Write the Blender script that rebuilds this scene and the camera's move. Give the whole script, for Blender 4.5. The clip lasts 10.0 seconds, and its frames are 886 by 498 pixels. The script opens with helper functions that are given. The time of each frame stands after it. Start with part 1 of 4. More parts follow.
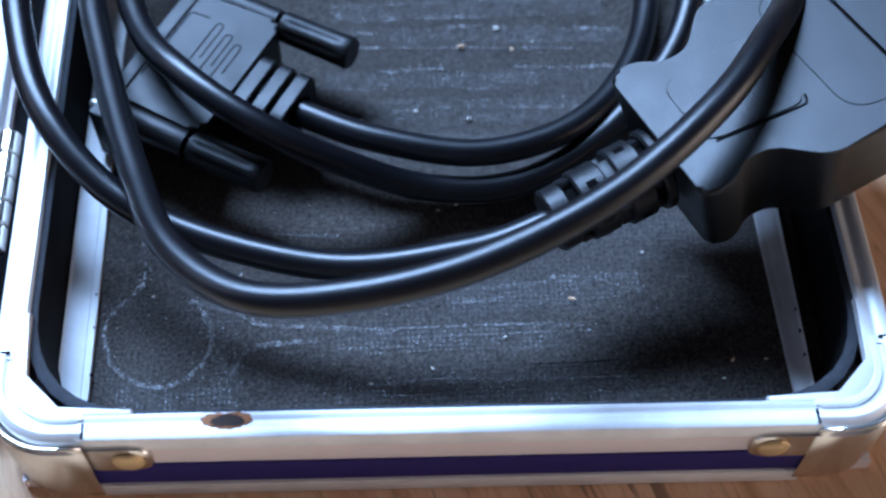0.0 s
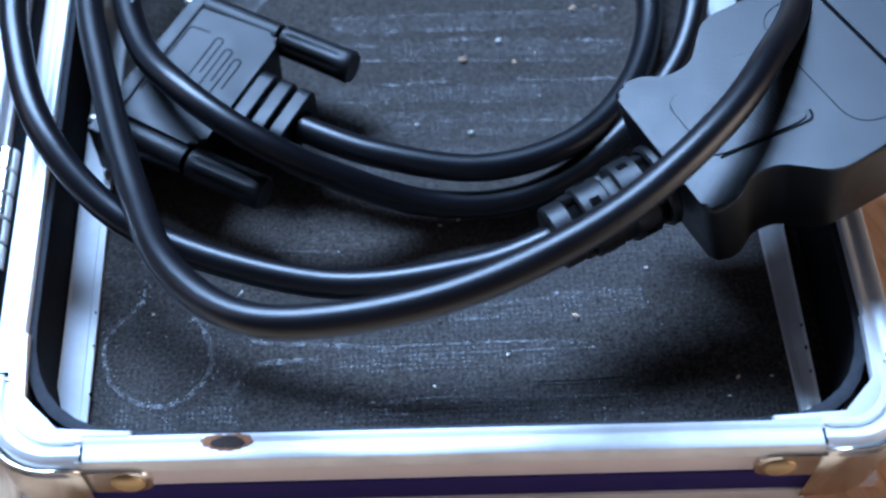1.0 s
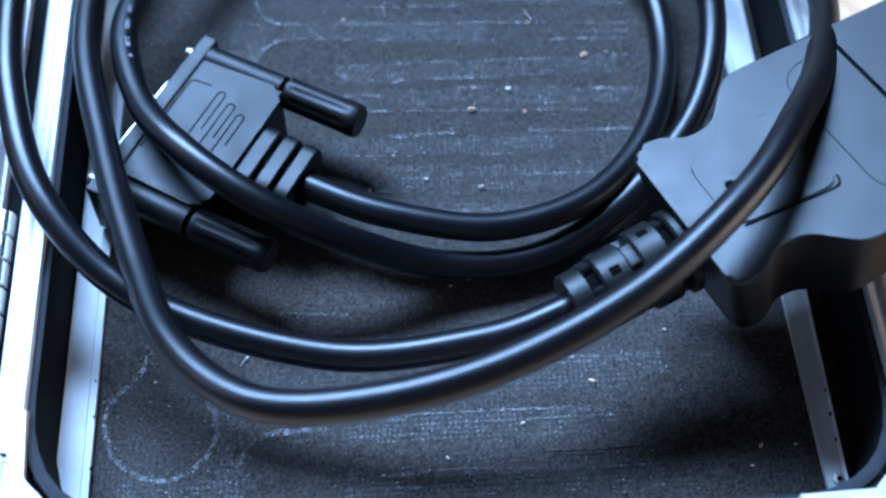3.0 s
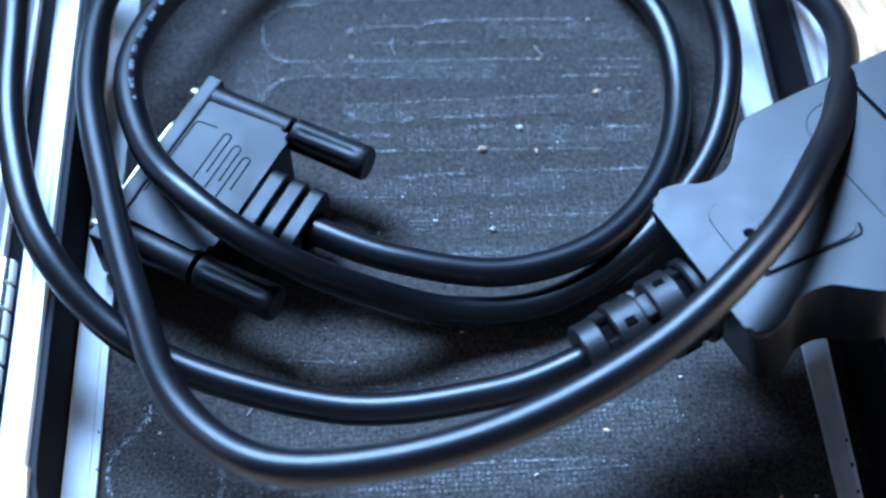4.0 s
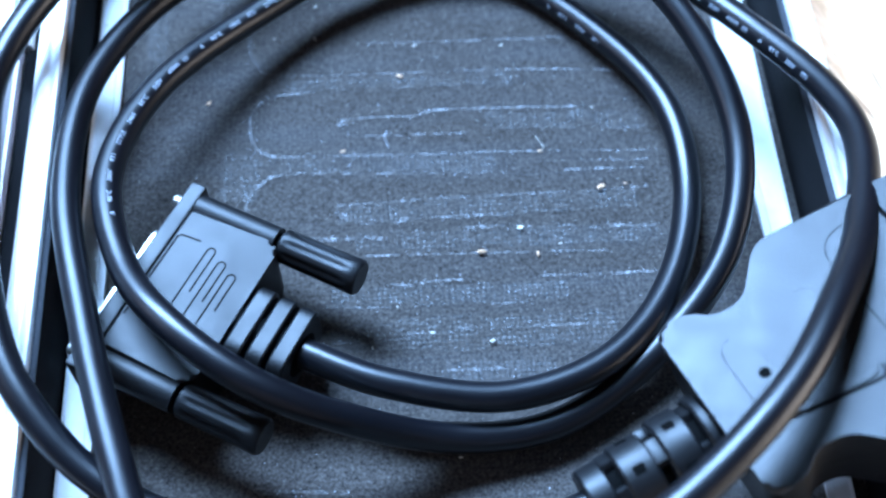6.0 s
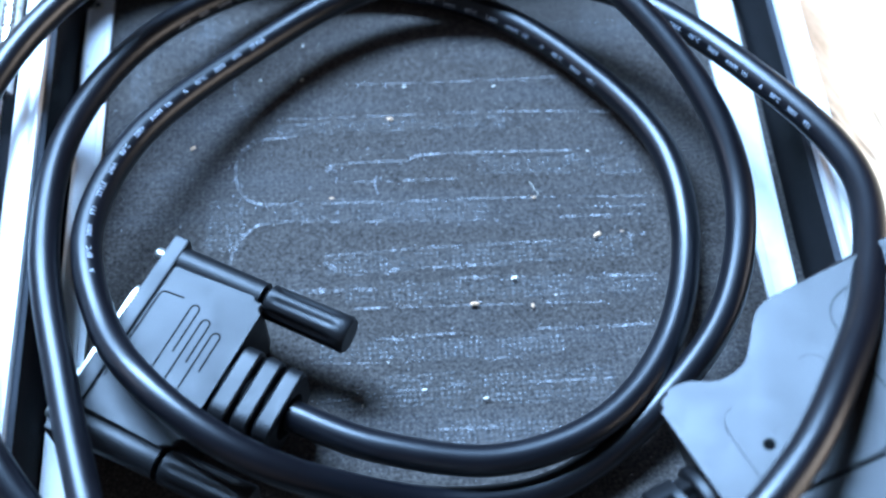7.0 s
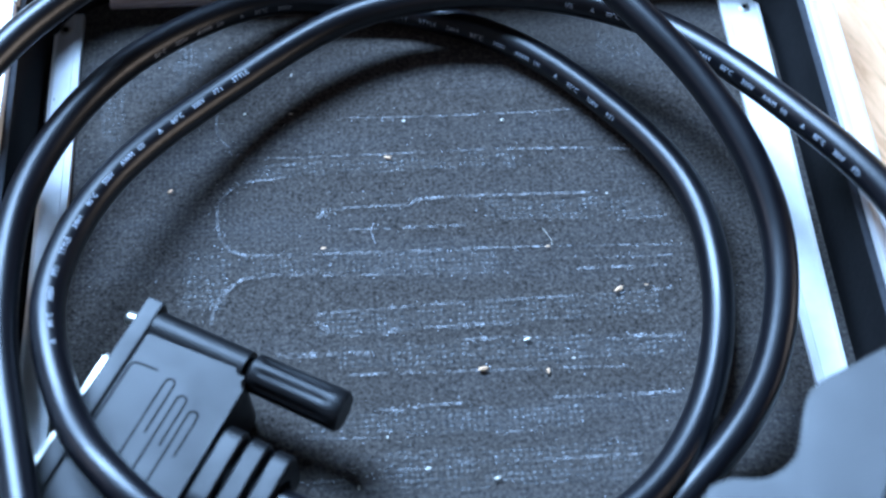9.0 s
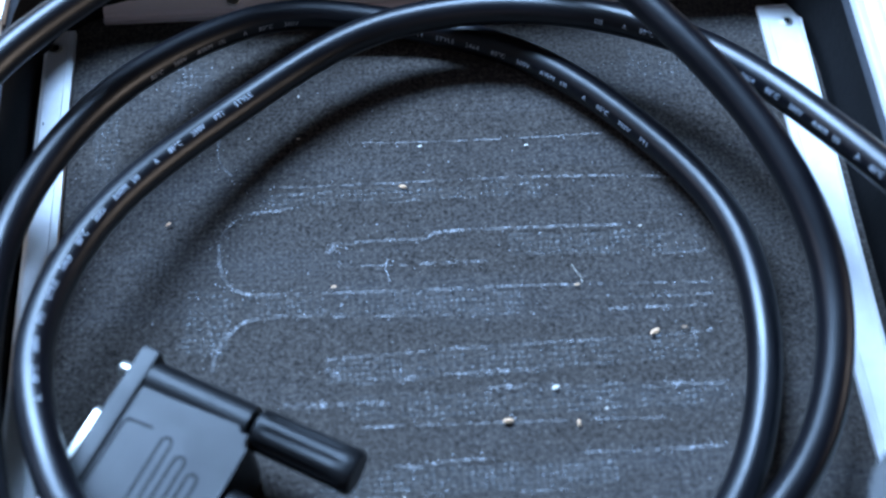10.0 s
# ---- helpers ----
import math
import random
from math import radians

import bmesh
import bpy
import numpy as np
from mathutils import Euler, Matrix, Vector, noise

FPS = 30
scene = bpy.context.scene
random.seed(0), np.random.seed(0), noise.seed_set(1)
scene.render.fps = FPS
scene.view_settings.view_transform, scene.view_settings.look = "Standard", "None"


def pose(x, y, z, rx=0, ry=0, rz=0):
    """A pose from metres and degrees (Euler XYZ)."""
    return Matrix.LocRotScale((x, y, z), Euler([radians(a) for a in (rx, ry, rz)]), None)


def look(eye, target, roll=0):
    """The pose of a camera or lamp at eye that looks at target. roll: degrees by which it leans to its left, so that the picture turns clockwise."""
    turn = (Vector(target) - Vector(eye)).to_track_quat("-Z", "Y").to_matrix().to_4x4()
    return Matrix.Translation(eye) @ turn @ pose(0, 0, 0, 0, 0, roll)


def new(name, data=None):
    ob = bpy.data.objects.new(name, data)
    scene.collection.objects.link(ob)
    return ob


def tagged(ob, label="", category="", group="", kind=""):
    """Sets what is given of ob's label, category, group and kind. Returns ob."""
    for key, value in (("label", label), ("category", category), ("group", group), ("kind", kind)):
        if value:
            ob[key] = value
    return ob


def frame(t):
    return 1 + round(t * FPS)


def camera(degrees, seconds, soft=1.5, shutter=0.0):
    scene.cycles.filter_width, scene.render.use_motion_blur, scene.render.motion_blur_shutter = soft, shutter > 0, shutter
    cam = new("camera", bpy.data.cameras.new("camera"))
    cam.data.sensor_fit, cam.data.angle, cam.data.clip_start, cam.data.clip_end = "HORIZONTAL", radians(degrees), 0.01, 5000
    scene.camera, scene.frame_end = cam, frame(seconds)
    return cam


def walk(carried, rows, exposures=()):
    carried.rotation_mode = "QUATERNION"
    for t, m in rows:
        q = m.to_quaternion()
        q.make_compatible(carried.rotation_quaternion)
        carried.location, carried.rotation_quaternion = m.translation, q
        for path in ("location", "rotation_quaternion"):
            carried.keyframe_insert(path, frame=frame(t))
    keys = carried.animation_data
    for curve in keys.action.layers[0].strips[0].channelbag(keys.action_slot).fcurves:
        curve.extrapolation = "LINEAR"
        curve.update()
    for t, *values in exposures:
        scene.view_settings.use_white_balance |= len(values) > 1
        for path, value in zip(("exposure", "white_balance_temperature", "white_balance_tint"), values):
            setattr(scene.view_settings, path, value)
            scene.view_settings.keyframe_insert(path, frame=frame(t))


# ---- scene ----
cam = camera(37.5, 10.0, 2.5)
cam.data.dof.use_dof, cam.data.dof.focus_distance, cam.data.dof.aperture_fstop = True, 0.245, 13.0
PATH = [
    (0, (-0.00720, 0.00503, 0.22839), (0.00254, 0.13730, 0.01647), 1.40),
    (0.5, (-0.00637, 0.00676, 0.22832), (0.00257, 0.13903, 0.01637), 0.95),
    (1, (-0.00657, 0.00915, 0.22815), (0.00237, 0.14137, 0.01617), 0.92),
    (1.5, (-0.00760, 0.01272, 0.22806), (0.00203, 0.14446, 0.01581), 1.11),
    (2, (-0.00832, 0.01676, 0.22813), (0.00150, 0.14800, 0.01557), 1.15),
    (2.5, (-0.00953, 0.02117, 0.22819), (0.00093, 0.15205, 0.01544), 1.33),
    (4, (-0.00951, 0.03408, 0.22660), (-0.00043, 0.16718, 0.01517), 0.53),
    (4.5, (-0.00803, 0.04017, 0.22623), (-0.00071, 0.17369, 0.01499), -0.23),
    (5, (-0.00630, 0.04735, 0.22685), (-0.00033, 0.18025, 0.01519), -0.92),
    (5.5, (-0.00549, 0.05528, 0.22818), (0.00081, 0.18685, 0.01570), -0.97),
    (7, (-0.00427, 0.07616, 0.22694), (0.00436, 0.20656, 0.01382), -0.40),
    (7.5, (-0.00340, 0.08197, 0.22403), (0.00507, 0.21213, 0.01075), -0.57),
    (8, (-0.00356, 0.08776, 0.22031), (0.00544, 0.21725, 0.00665), -0.38),
    (8.5, (-0.00336, 0.09405, 0.21605), (0.00548, 0.22286, 0.00197), -0.49),
    (9, (-0.00399, 0.10142, 0.21086), (0.00516, 0.22940, -0.00370), -0.35),
    (9.5, (-0.00459, 0.10872, 0.20476), (0.00426, 0.23673, -0.00980), -0.55),
    (10, (-0.00482, 0.11829, 0.19868), (0.00263, 0.24501, -0.01669), -1.08),
]
walk(cam, [(t, look(eye, target, roll)) for t, eye, target, roll in PATH], [(0, 0.0, 7150, 22), (2.5, 0.12, 6750, 18), (4.0, 0.41, 6500, 16), (4.5, 0.61, 6400, 14), (5.5, 0.88, 6500, 14), (7.0, 0.94, 6950, 14), (7.5, 0.91, 7050, 14), (8.5, 0.67, 7100, 15), (10.0, 0.38, 7250, 17)])

# ---------------------------------------------------------------- light
# a room with a wide window on the far side of the table and one to its left; daylight comes in through the openings;
# the low right-hand lamp is an added fill
world = bpy.data.worlds.new("world")
scene.world = world
world.use_nodes = True
wn = world.node_tree.nodes
sky = wn.new("ShaderNodeTexSky")
sky.sky_type = 'NISHITA'
sky.sun_disc = False
sky.sun_elevation, sky.sun_rotation = radians(40), radians(15)
world.node_tree.links.new(sky.outputs[0], wn["Background"].inputs[0])
wn["Background"].inputs[1].default_value = 0.1

WIN_X0, WIN_X1, WIN_Z0, WIN_Z1, WIN_Y = -0.98, 0.00, 0.86, 1.56, 0.95
WEST_Y0, WEST_Y1, WEST_Z0, WEST_Z1, WEST_X = 0.05, 0.92, 0.75, 2.00, -2.2


def window_and_fill(width, height, energy, colour, at, towards):
    data = bpy.data.lights.new("window_and_fill_lamp", 'AREA')
    data.shape = 'RECTANGLE'
    data.size, data.size_y, data.energy, data.color = width, height, energy, colour
    lamp = new("window_and_fill_lamp", data)
    lamp.matrix_world = look(at, towards)


NORTH_AT = ((WIN_X0 + WIN_X1) / 2, WIN_Y + 0.05, (WIN_Z0 + WIN_Z1) / 2)
window_and_fill(WIN_X1 - WIN_X0, WIN_Z1 - WIN_Z0, 190.0, (0.295, 0.57, 1.0), NORTH_AT, (NORTH_AT[0], -1.0, NORTH_AT[2]))
# added fill lamp low in the right-hand wall, behind the table's front corner
EAST_Y0, EAST_Y1, EAST_Z0, EAST_Z1, EAST_X = -0.95, 0.25, 0.0, 0.70, 2.0
EAST_AT = (EAST_X + 0.05, (EAST_Y0 + EAST_Y1) / 2, (EAST_Z0 + EAST_Z1) / 2)
window_and_fill(EAST_Y1 - EAST_Y0, EAST_Z1 - EAST_Z0, 15.0, (1.0, 0.96, 0.93), EAST_AT, (-1.0, EAST_AT[1], EAST_AT[2]))
WEST_AT = (WEST_X - 0.05, (WEST_Y0 + WEST_Y1) / 2, (WEST_Z0 + WEST_Z1) / 2)
window_and_fill(WEST_Y1 - WEST_Y0, WEST_Z1 - WEST_Z0, 7.0, (0.58, 0.68, 0.92), WEST_AT, (1.0, WEST_AT[1], WEST_AT[2]))


# ---------------------------------------------------------------- materials
class Nodes:
    """A small wrapper that builds one node material."""

    def __init__(self, name):
        self.mat = bpy.data.materials.new(name)
        self.mat.use_nodes = True
        self.tree = self.mat.node_tree
        self.bsdf = self.tree.nodes["Principled BSDF"]
        self.out = self.tree.nodes["Material Output"]
        self.co = self.add("ShaderNodeTexCoord").outputs["Object"]

    def add(self, kind, **props):
        n = self.tree.nodes.new(kind)
        for k, v in props.items():
            setattr(n, k, v)
        return n

    def link(self, a, b):
        self.tree.links.new(a, b)

    def put(self, socket, value):
        if isinstance(value, bpy.types.NodeSocket):
            self.link(value, socket)
        else:
            socket.default_value = value

    def mapping(self, scale=(1, 1, 1), rot=(0, 0, 0)):
        m = self.add("ShaderNodeMapping")
        m.inputs["Scale"].default_value = scale
        m.inputs["Rotation"].default_value = rot
        self.link(self.co, m.inputs["Vector"])
        return m.outputs[0]

    def noise(self, scale, detail=4, rough=0.6, co=None, distortion=0.0):
        n = self.add("ShaderNodeTexNoise")
        n.inputs["Scale"].default_value = scale
        n.inputs["Detail"].default_value = detail
        n.inputs["Roughness"].default_value = rough
        n.inputs["Distortion"].default_value = distortion
        self.link(co or self.co, n.inputs["Vector"])
        return n.outputs["Fac"]

    def wave(self, scale, axis='X', distortion=0.0, co=None):
        n = self.add("ShaderNodeTexWave", wave_type='BANDS', bands_direction=axis)
        n.inputs["Scale"].default_value = scale
        n.inputs["Distortion"].default_value = distortion
        n.inputs["Detail"].default_value = 2
        n.inputs["Detail Scale"].default_value = 1.5
        self.link(co or self.co, n.inputs["Vector"])
        return n.outputs["Fac"]

    def ramp(self, fac, stops):
        r = self.add("ShaderNodeValToRGB")
        e = r.color_ramp.elements
        while len(e) < len(stops):
            e.new(0.5)
        for el, (p, c) in zip(e, stops):
            el.position = p
            el.color = (*c, 1) if isinstance(c, tuple) else (c, c, c, 1)
        self.link(fac, r.inputs[0])
        return r.outputs[0]

    def math(self, op, a, b=0.0, c=None):
        n = self.add("ShaderNodeMath", operation=op)
        self.put(n.inputs[0], a)
        self.put(n.inputs[1], b)
        if c is not None:
            self.put(n.inputs[2], c)
        return n.outputs[0]

    def mix(self, fac, a, b, blend='MIX'):
        n = self.add("ShaderNodeMix", data_type='RGBA', blend_type=blend)
        self.put(n.inputs[0], fac)
        self.put(n.inputs[6], (*a, 1) if isinstance(a, tuple) else a)
        self.put(n.inputs[7], (*b, 1) if isinstance(b, tuple) else b)
        return n.outputs[2]

    def bump(self, height, strength, distance):
        b = self.add("ShaderNodeBump")
        b.inputs["Strength"].default_value = strength
        b.inputs["Distance"].default_value = distance
        self.link(height, b.inputs["Height"])
        self.link(b.outputs[0], self.bsdf.inputs["Normal"])

    def set(self, **kw):
        for k, v in kw.items():
            s = self.bsdf.inputs[k.replace("_", " ")]
            self.put(s, (*v, 1) if isinstance(v, tuple) and len(v) == 3 else v)
        return self


def m_lining():
    m = Nodes("black_woven_lining")
    warp = m.wave(300, 'X', 1.8)
    weft = m.wave(300, 'Y', 1.8)
    weave = m.math('MULTIPLY', m.math('MULTIPLY', warp, weft), m.ramp(m.noise(420, 3, 0.7), [(0.35, 0.35), (0.65, 1.0)]))
    fine = m.noise(2600, 3, 0.7)
    fuzz = m.noise(1500, 4, 0.75)
    streak = m.noise(60, 4, 0.62, m.mapping((0.22, 1.5, 1)))
    worn = m.ramp(streak, [(0.46, 0.0), (0.72, 1.0)])
    dusty = m.math('MULTIPLY', worn, m.math('MULTIPLY_ADD', weave, 0.5, 0.16))
    specks = m.ramp(m.noise(1500, 2, 0.5), [(0.70, 0.0), (0.78, 1.0)])
    cloth = m.ramp(fuzz, [(0.30, (0.007, 0.0060, 0.0056)), (0.80, (0.142, 0.120, 0.107))])
    cloth = m.mix(1.0, cloth, m.ramp(weave, [(0.0, 0.96), (0.8, 1.14)]), 'MULTIPLY')
    c = m.mix(m.math('MULTIPLY', dusty, 0.34), cloth, (0.20, 0.22, 0.25))
    c = m.mix(m.math('MULTIPLY', specks, 0.30), c, (0.22, 0.23, 0.25))
    m.set(Base_Color=c, Roughness=0.9, Specular_IOR_Level=0.05)
    m.bump(m.math('ADD', m.math('MULTIPLY', weave, 0.3), fine), 0.45, 0.00025)
    return m.mat


def m_wall_lining():
    m = Nodes("black_wall_lining")
    n = m.noise(900, 4, 0.7)
    big = m.noise(55, 3, 0.6)
    c = m.mix(big, m.ramp(n, [(0.3, (0.003, 0.003, 0.0035)), (0.8, (0.010, 0.010, 0.011))]), (0.012, 0.012, 0.013))
    m.set(Base_Color=c, Roughness=0.85, Specular_IOR_Level=0.08)
    m.bump(n, 0.5, 0.0003)
    return m.mat


def m_metal(name, colour, rough, brushed=(8, 1, 8), scratch=0.35, metallic=1.0):
    m = Nodes(name)
    g = m.noise(900, 4, 0.7, m.mapping(brushed))
    stain = m.noise(90, 4, 0.6)
    r = m.math('MULTIPLY_ADD', g, scratch * 0.5, rough - scratch * 0.22)
    r = m.math('MULTIPLY_ADD', stain, 0.10, r)
    dark = tuple(v * 0.78 for v in colour)
    c = m.mix(m.ramp(stain, [(0.35, 0.0), (0.75, 1.0)]), colour, dark)
    m.set(Base_Color=c, Metallic=metallic, Roughness=r)
    m.bump(g, 0.12, 0.0001)
    return m.mat


def m_plastic(name, colour, rough, grain=2400, depth=0.00006, shine=0.5):
    m = Nodes(name)
    g = m.noise(grain, 3, 0.6)
    scuff = m.noise(140, 5, 0.65)
    c = m.mix(scuff, colour, tuple(v * 1.5 + 0.0005 for v in colour))
    m.set(Base_Color=c, Roughness=m.math('MULTIPLY_ADD', scuff, 0.24, rough - 0.10), Specular_IOR_Level=shine)
    m.bump(g, 0.8, depth)
    return m.mat


def m_cord():
    m = Nodes("black_rubber_jacket")
    n = m.noise(700, 4, 0.6)
    smear = m.noise(75, 4, 0.62)
    c = m.mix(smear, (0.001, 0.001, 0.002), (0.002, 0.0025, 0.005))
    r = m.math('MULTIPLY_ADD', smear, 0.14, 0.29)
    m.set(Base_Color=c, Roughness=r, Specular_IOR_Level=0.5)
    m.bump(n, 0.12, 0.00012)
    return m.mat


def m_wood():
    m = Nodes("pale_wood")
    turn = m.mapping((1, 1, 1), (0, 0, radians(-20)))

    def along(sx, sy):
        n = m.add("ShaderNodeMapping")
        n.inputs["Scale"].default_value = (sx, sy, sx)
        m.link(turn, n.inputs["Vector"])
        return n.outputs[0]

    grain = m.noise(42, 6, 0.68, along(5, 0.7), 0.8)
    pores = m.noise(330, 3, 0.6, along(3, 0.25))
    cracks = m.noise(110, 4, 0.7, along(1.6, 0.16), 0.4)
    big = m.noise(7, 3, 0.6)
    c = m.ramp(grain, [(0.25, (0.52, 0.21, 0.09)), (0.48, (0.90, 0.50, 0.28)), (0.75, (1.0, 0.66, 0.42))])
    c = m.mix(m.ramp(pores, [(0.58, 0.0), (0.72, 0.6)]), c, (0.30, 0.11, 0.045))
    c = m.mix(m.ramp(cracks, [(0.60, 0.0), (0.66, 0.85)]), c, (0.16, 0.06, 0.03))
    c = m.mix(m.math('MULTIPLY', big, 0.3), c, (0.98, 0.62, 0.36))
    m.set(Base_Color=c, Roughness=m.math('MULTIPLY_ADD', grain, 0.15, 0.45))
    m.bump(pores, 0.2, 0.0004)
    return m.mat


def m_panel():
    m = Nodes("ribbed_aluminium_panel")
    fine = m.noise(1600, 3, 0.6)
    big = m.noise(70, 4, 0.6)
    c = m.mix(big, (0.96, 0.85, 0.84), (0.90, 0.78, 0.77))
    m.set(Base_Color=c, Metallic=0.25, Roughness=m.math('MULTIPLY_ADD', fine, 0.15, 0.36))
    m.bump(fine, 0.15, 0.0001)
    return m.mat


def m_stripe():
    m = Nodes("navy_stripe")
    n = m.noise(1400, 3, 0.7)
    c = m.mix(n, (0.014, 0.011, 0.100), (0.026, 0.020, 0.170))
    m.set(Base_Color=c, Roughness=0.55, Specular_IOR_Level=0.2)
    m.bump(n, 0.4, 0.0002)
    return m.mat


def m_dust():
    """Chalky marks rubbed into the cloth: broken, fibrous, half see-through."""
    m = Nodes("chalky_dust")
    n = m.noise(950, 4, 0.75)
    gap = m.noise(160, 3, 0.6)
    a = m.math('MULTIPLY', m.ramp(n, [(0.44, 0.0), (0.60, 1.0)]), m.ramp(gap, [(0.38, 0.06), (0.60, 1.0)]))
    m.set(Base_Color=(0.55, 0.55, 0.57), Roughness=0.9, Alpha=m.math('MULTIPLY', a, 0.44))
    return m.mat


def m_haze():
    """Thin dust caught on the threads of the weave: short upright dashes, patchy."""
    m = Nodes("thread_dust")
    warp = m.ramp(m.wave(300, 'X', 5.5), [(0.2, 0.15), (0.9, 1.0)])
    weft = m.ramp(m.wave(300, 'Y', 4.5), [(0.25, 0.1), (0.85, 1.0)])
    patch = m.math('MULTIPLY', m.ramp(m.noise(170, 4, 0.7), [(0.34, 0.0), (0.60, 1.0)]), m.ramp(m.noise(1500, 3, 0.75), [(0.40, 0.0), (0.62, 1.0)]))
    a = m.math('MULTIPLY', m.math('MULTIPLY', warp, weft), patch)
    m.set(Base_Color=(0.46, 0.48, 0.50), Roughness=0.9, Alpha=m.math('MULTIPLY', a, 0.40))
    return m.mat


def m_plain(name, colour, rough=0.8, scale=300, vary=0.25, metallic=0.0, shine=0.5):
    m = Nodes(name)
    n = m.noise(scale, 4, 0.65)
    c = m.mix(n, tuple(v * (1 - vary) for v in colour), tuple(min(1, v * (1 + vary)) for v in colour))
    m.set(Base_Color=c, Roughness=rough, Metallic=metallic, Specular_IOR_Level=shine)
    m.bump(n, 0.2, 0.0002)
    return m.mat


LINING, WALL_LINING = m_lining(), m_wall_lining()
RIM = m_metal("satin_aluminium_rim", (0.90, 0.89, 0.88), 0.46, (1, 1, 1), 0.2, 0.30)
RAIL = m_metal("anodised_aluminium_trim", (0.80, 0.80, 0.80), 0.54, (1, 0.06, 1), 0.25, 0.12)
CHROME = m_metal("chromed_steel", (0.78, 0.74, 0.68), 0.20, (1, 1, 1), 0.12)
RIVET = m_metal("brass_tinted_rivet", (0.62, 0.42, 0.22), 0.48, (1, 1, 1), 0.2, 0.7)
STEEL = m_metal("nickel_plated_shell", (0.78, 0.75, 0.68), 0.34, (1, 1, 1), 0.2)
PANEL, STRIPE, WOOD = m_panel(), m_stripe(), m_wood()
CORD = m_cord()
PLUG = m_plastic("black_moulded_plastic", (0.0012, 0.0012, 0.0016), 0.40, shine=0.47)
HOOD = m_plastic("black_connector_plastic", (0.0015, 0.0015, 0.002), 0.46, 3200, shine=0.40)
BOOT = m_plastic("black_strain_relief", (0.0015, 0.0015, 0.002), 0.44, 2600, shine=0.42)
BOARD = m_plain("grey_board_edge", (0.042, 0.044, 0.050), 0.85, 900, 0.4, shine=0.15)
GROOVE = m_plain("dark_recess", (0.002, 0.002, 0.002), 0.8, shine=0.05)
DUST, HAZE = m_dust(), m_haze()
INK = m_plain("worn_white_ink", (0.44, 0.48, 0.54), 0.6, 2500, 0.5)
LINT = m_plain("pale_lint", (0.55, 0.58, 0.62), 0.8, 2500, 0.3)
CRUMB = m_plain("wood_crumb", (1.0, 0.50, 0.30), 0.8, 1800, 0.3)
PALE_CRUMB = m_plain("pale_crumb", (0.94, 0.81, 0.70), 0.8, 1800, 0.2)
RUST_EDGE = m_plain("orange_rust", (0.34, 0.12, 0.05), 0.85, 1500, 0.5)
RUST = m_plain("chipped_rust", (0.035, 0.018, 0.012), 0.85, 1500, 0.8)
PLASTER = m_plain("brown_plaster", (0.060, 0.048, 0.042), 0.9, 12, 0.08)
ROSE_BOUNCE = m_plain("rose_bounce_plaster", (0.30, 0.18, 0.14), 0.9, 12, 0.08)
FLOORING = m_plain("brown_floorboards", (0.09, 0.06, 0.04), 0.6, 9, 0.3)


# ---------------------------------------------------------------- mesh helpers
def mesh_of(bm, name, smooth=True):
    me = bpy.data.meshes.new(name)
    bm.normal_update()
    bm.to_mesh(me)
    bm.free()
    if smooth:
        me.polygons.foreach_set("use_smooth", [True] * len(me.polygons))
        me.set_sharp_from_angle(angle=radians(38))
    return me


def part(name, bm, material, parent=None, label="", smooth=True):
    ob = new(name, mesh_of(bm, name, smooth))
    ob.data.materials.append(material)
    if parent is not None:
        ob.parent = parent
    if label:
        tagged(ob, label)
    return ob


def even(ob):
    """Keep the broad flat faces of a rounded block flat in their shading."""
    ob.modifiers.new("even_shading", 'WEIGHTED_NORMAL').keep_sharp = True
    return ob


def thing(name, label, category, at=(0, 0, 0), group="", kind=""):
    ob = new(name)
    ob.empty_display_size = 0.01
    ob.location = at
    return tagged(ob, label, category, group, kind)


def prism(outline, z0, z1, bevel=0.0, segments=2):
    """An upright prism over a plan outline (counter-clockwise), with rounded edges."""
    own = bmesh.new()
    low = [own.verts.new((x, y, z0)) for x, y in outline]
    high = [own.verts.new((x, y, z1)) for x, y in outline]
    n = len(outline)
    own.faces.new(high)
    own.faces.new(low[::-1])
    for i in range(n):
        j = (i + 1) % n
        own.faces.new((low[i], low[j], high[j], high[i]))
    if bevel:
        edges = [e for e in own.edges if abs(e.verts[0].co.z - e.verts[1].co.z) < 1e-7]
        bmesh.ops.bevel(own, geom=edges, offset=bevel, segments=segments, profile=0.5, affect='EDGES', clamp_overlap=True)
    return own


def box(x0, x1, y0, y1, z0, z1, bevel=0.0, segments=2):
    bm = bmesh.new()
    bmesh.ops.create_cube(bm, size=1)
    bmesh.ops.transform(bm, verts=bm.verts, matrix=Matrix.Translation(((x0 + x1) / 2, (y0 + y1) / 2, (z0 + z1) / 2))
                        @ Matrix.Diagonal((x1 - x0, y1 - y0, z1 - z0, 1)))
    if bevel:
        bmesh.ops.bevel(bm, geom=bm.edges[:], offset=bevel, segments=segments, profile=0.5, affect='EDGES', clamp_overlap=True)
    return bm


def swept(profile, path):
    """A closed profile of (side, up) pairs carried along a list of matrices, with capped ends."""
    bm = bmesh.new()
    rings = [[bm.verts.new(m @ Vector((a, 0, b))) for a, b in profile] for m in path]
    n = len(profile)
    for r, s in zip(rings, rings[1:]):
        for i in range(n):
            j = (i + 1) % n
            bm.faces.new((r[i], r[j], s[j], s[i]))
    bm.faces.new(rings[0][::-1])
    bm.faces.new(rings[-1])
    bmesh.ops.recalc_face_normals(bm, faces=bm.faces)
    return bm


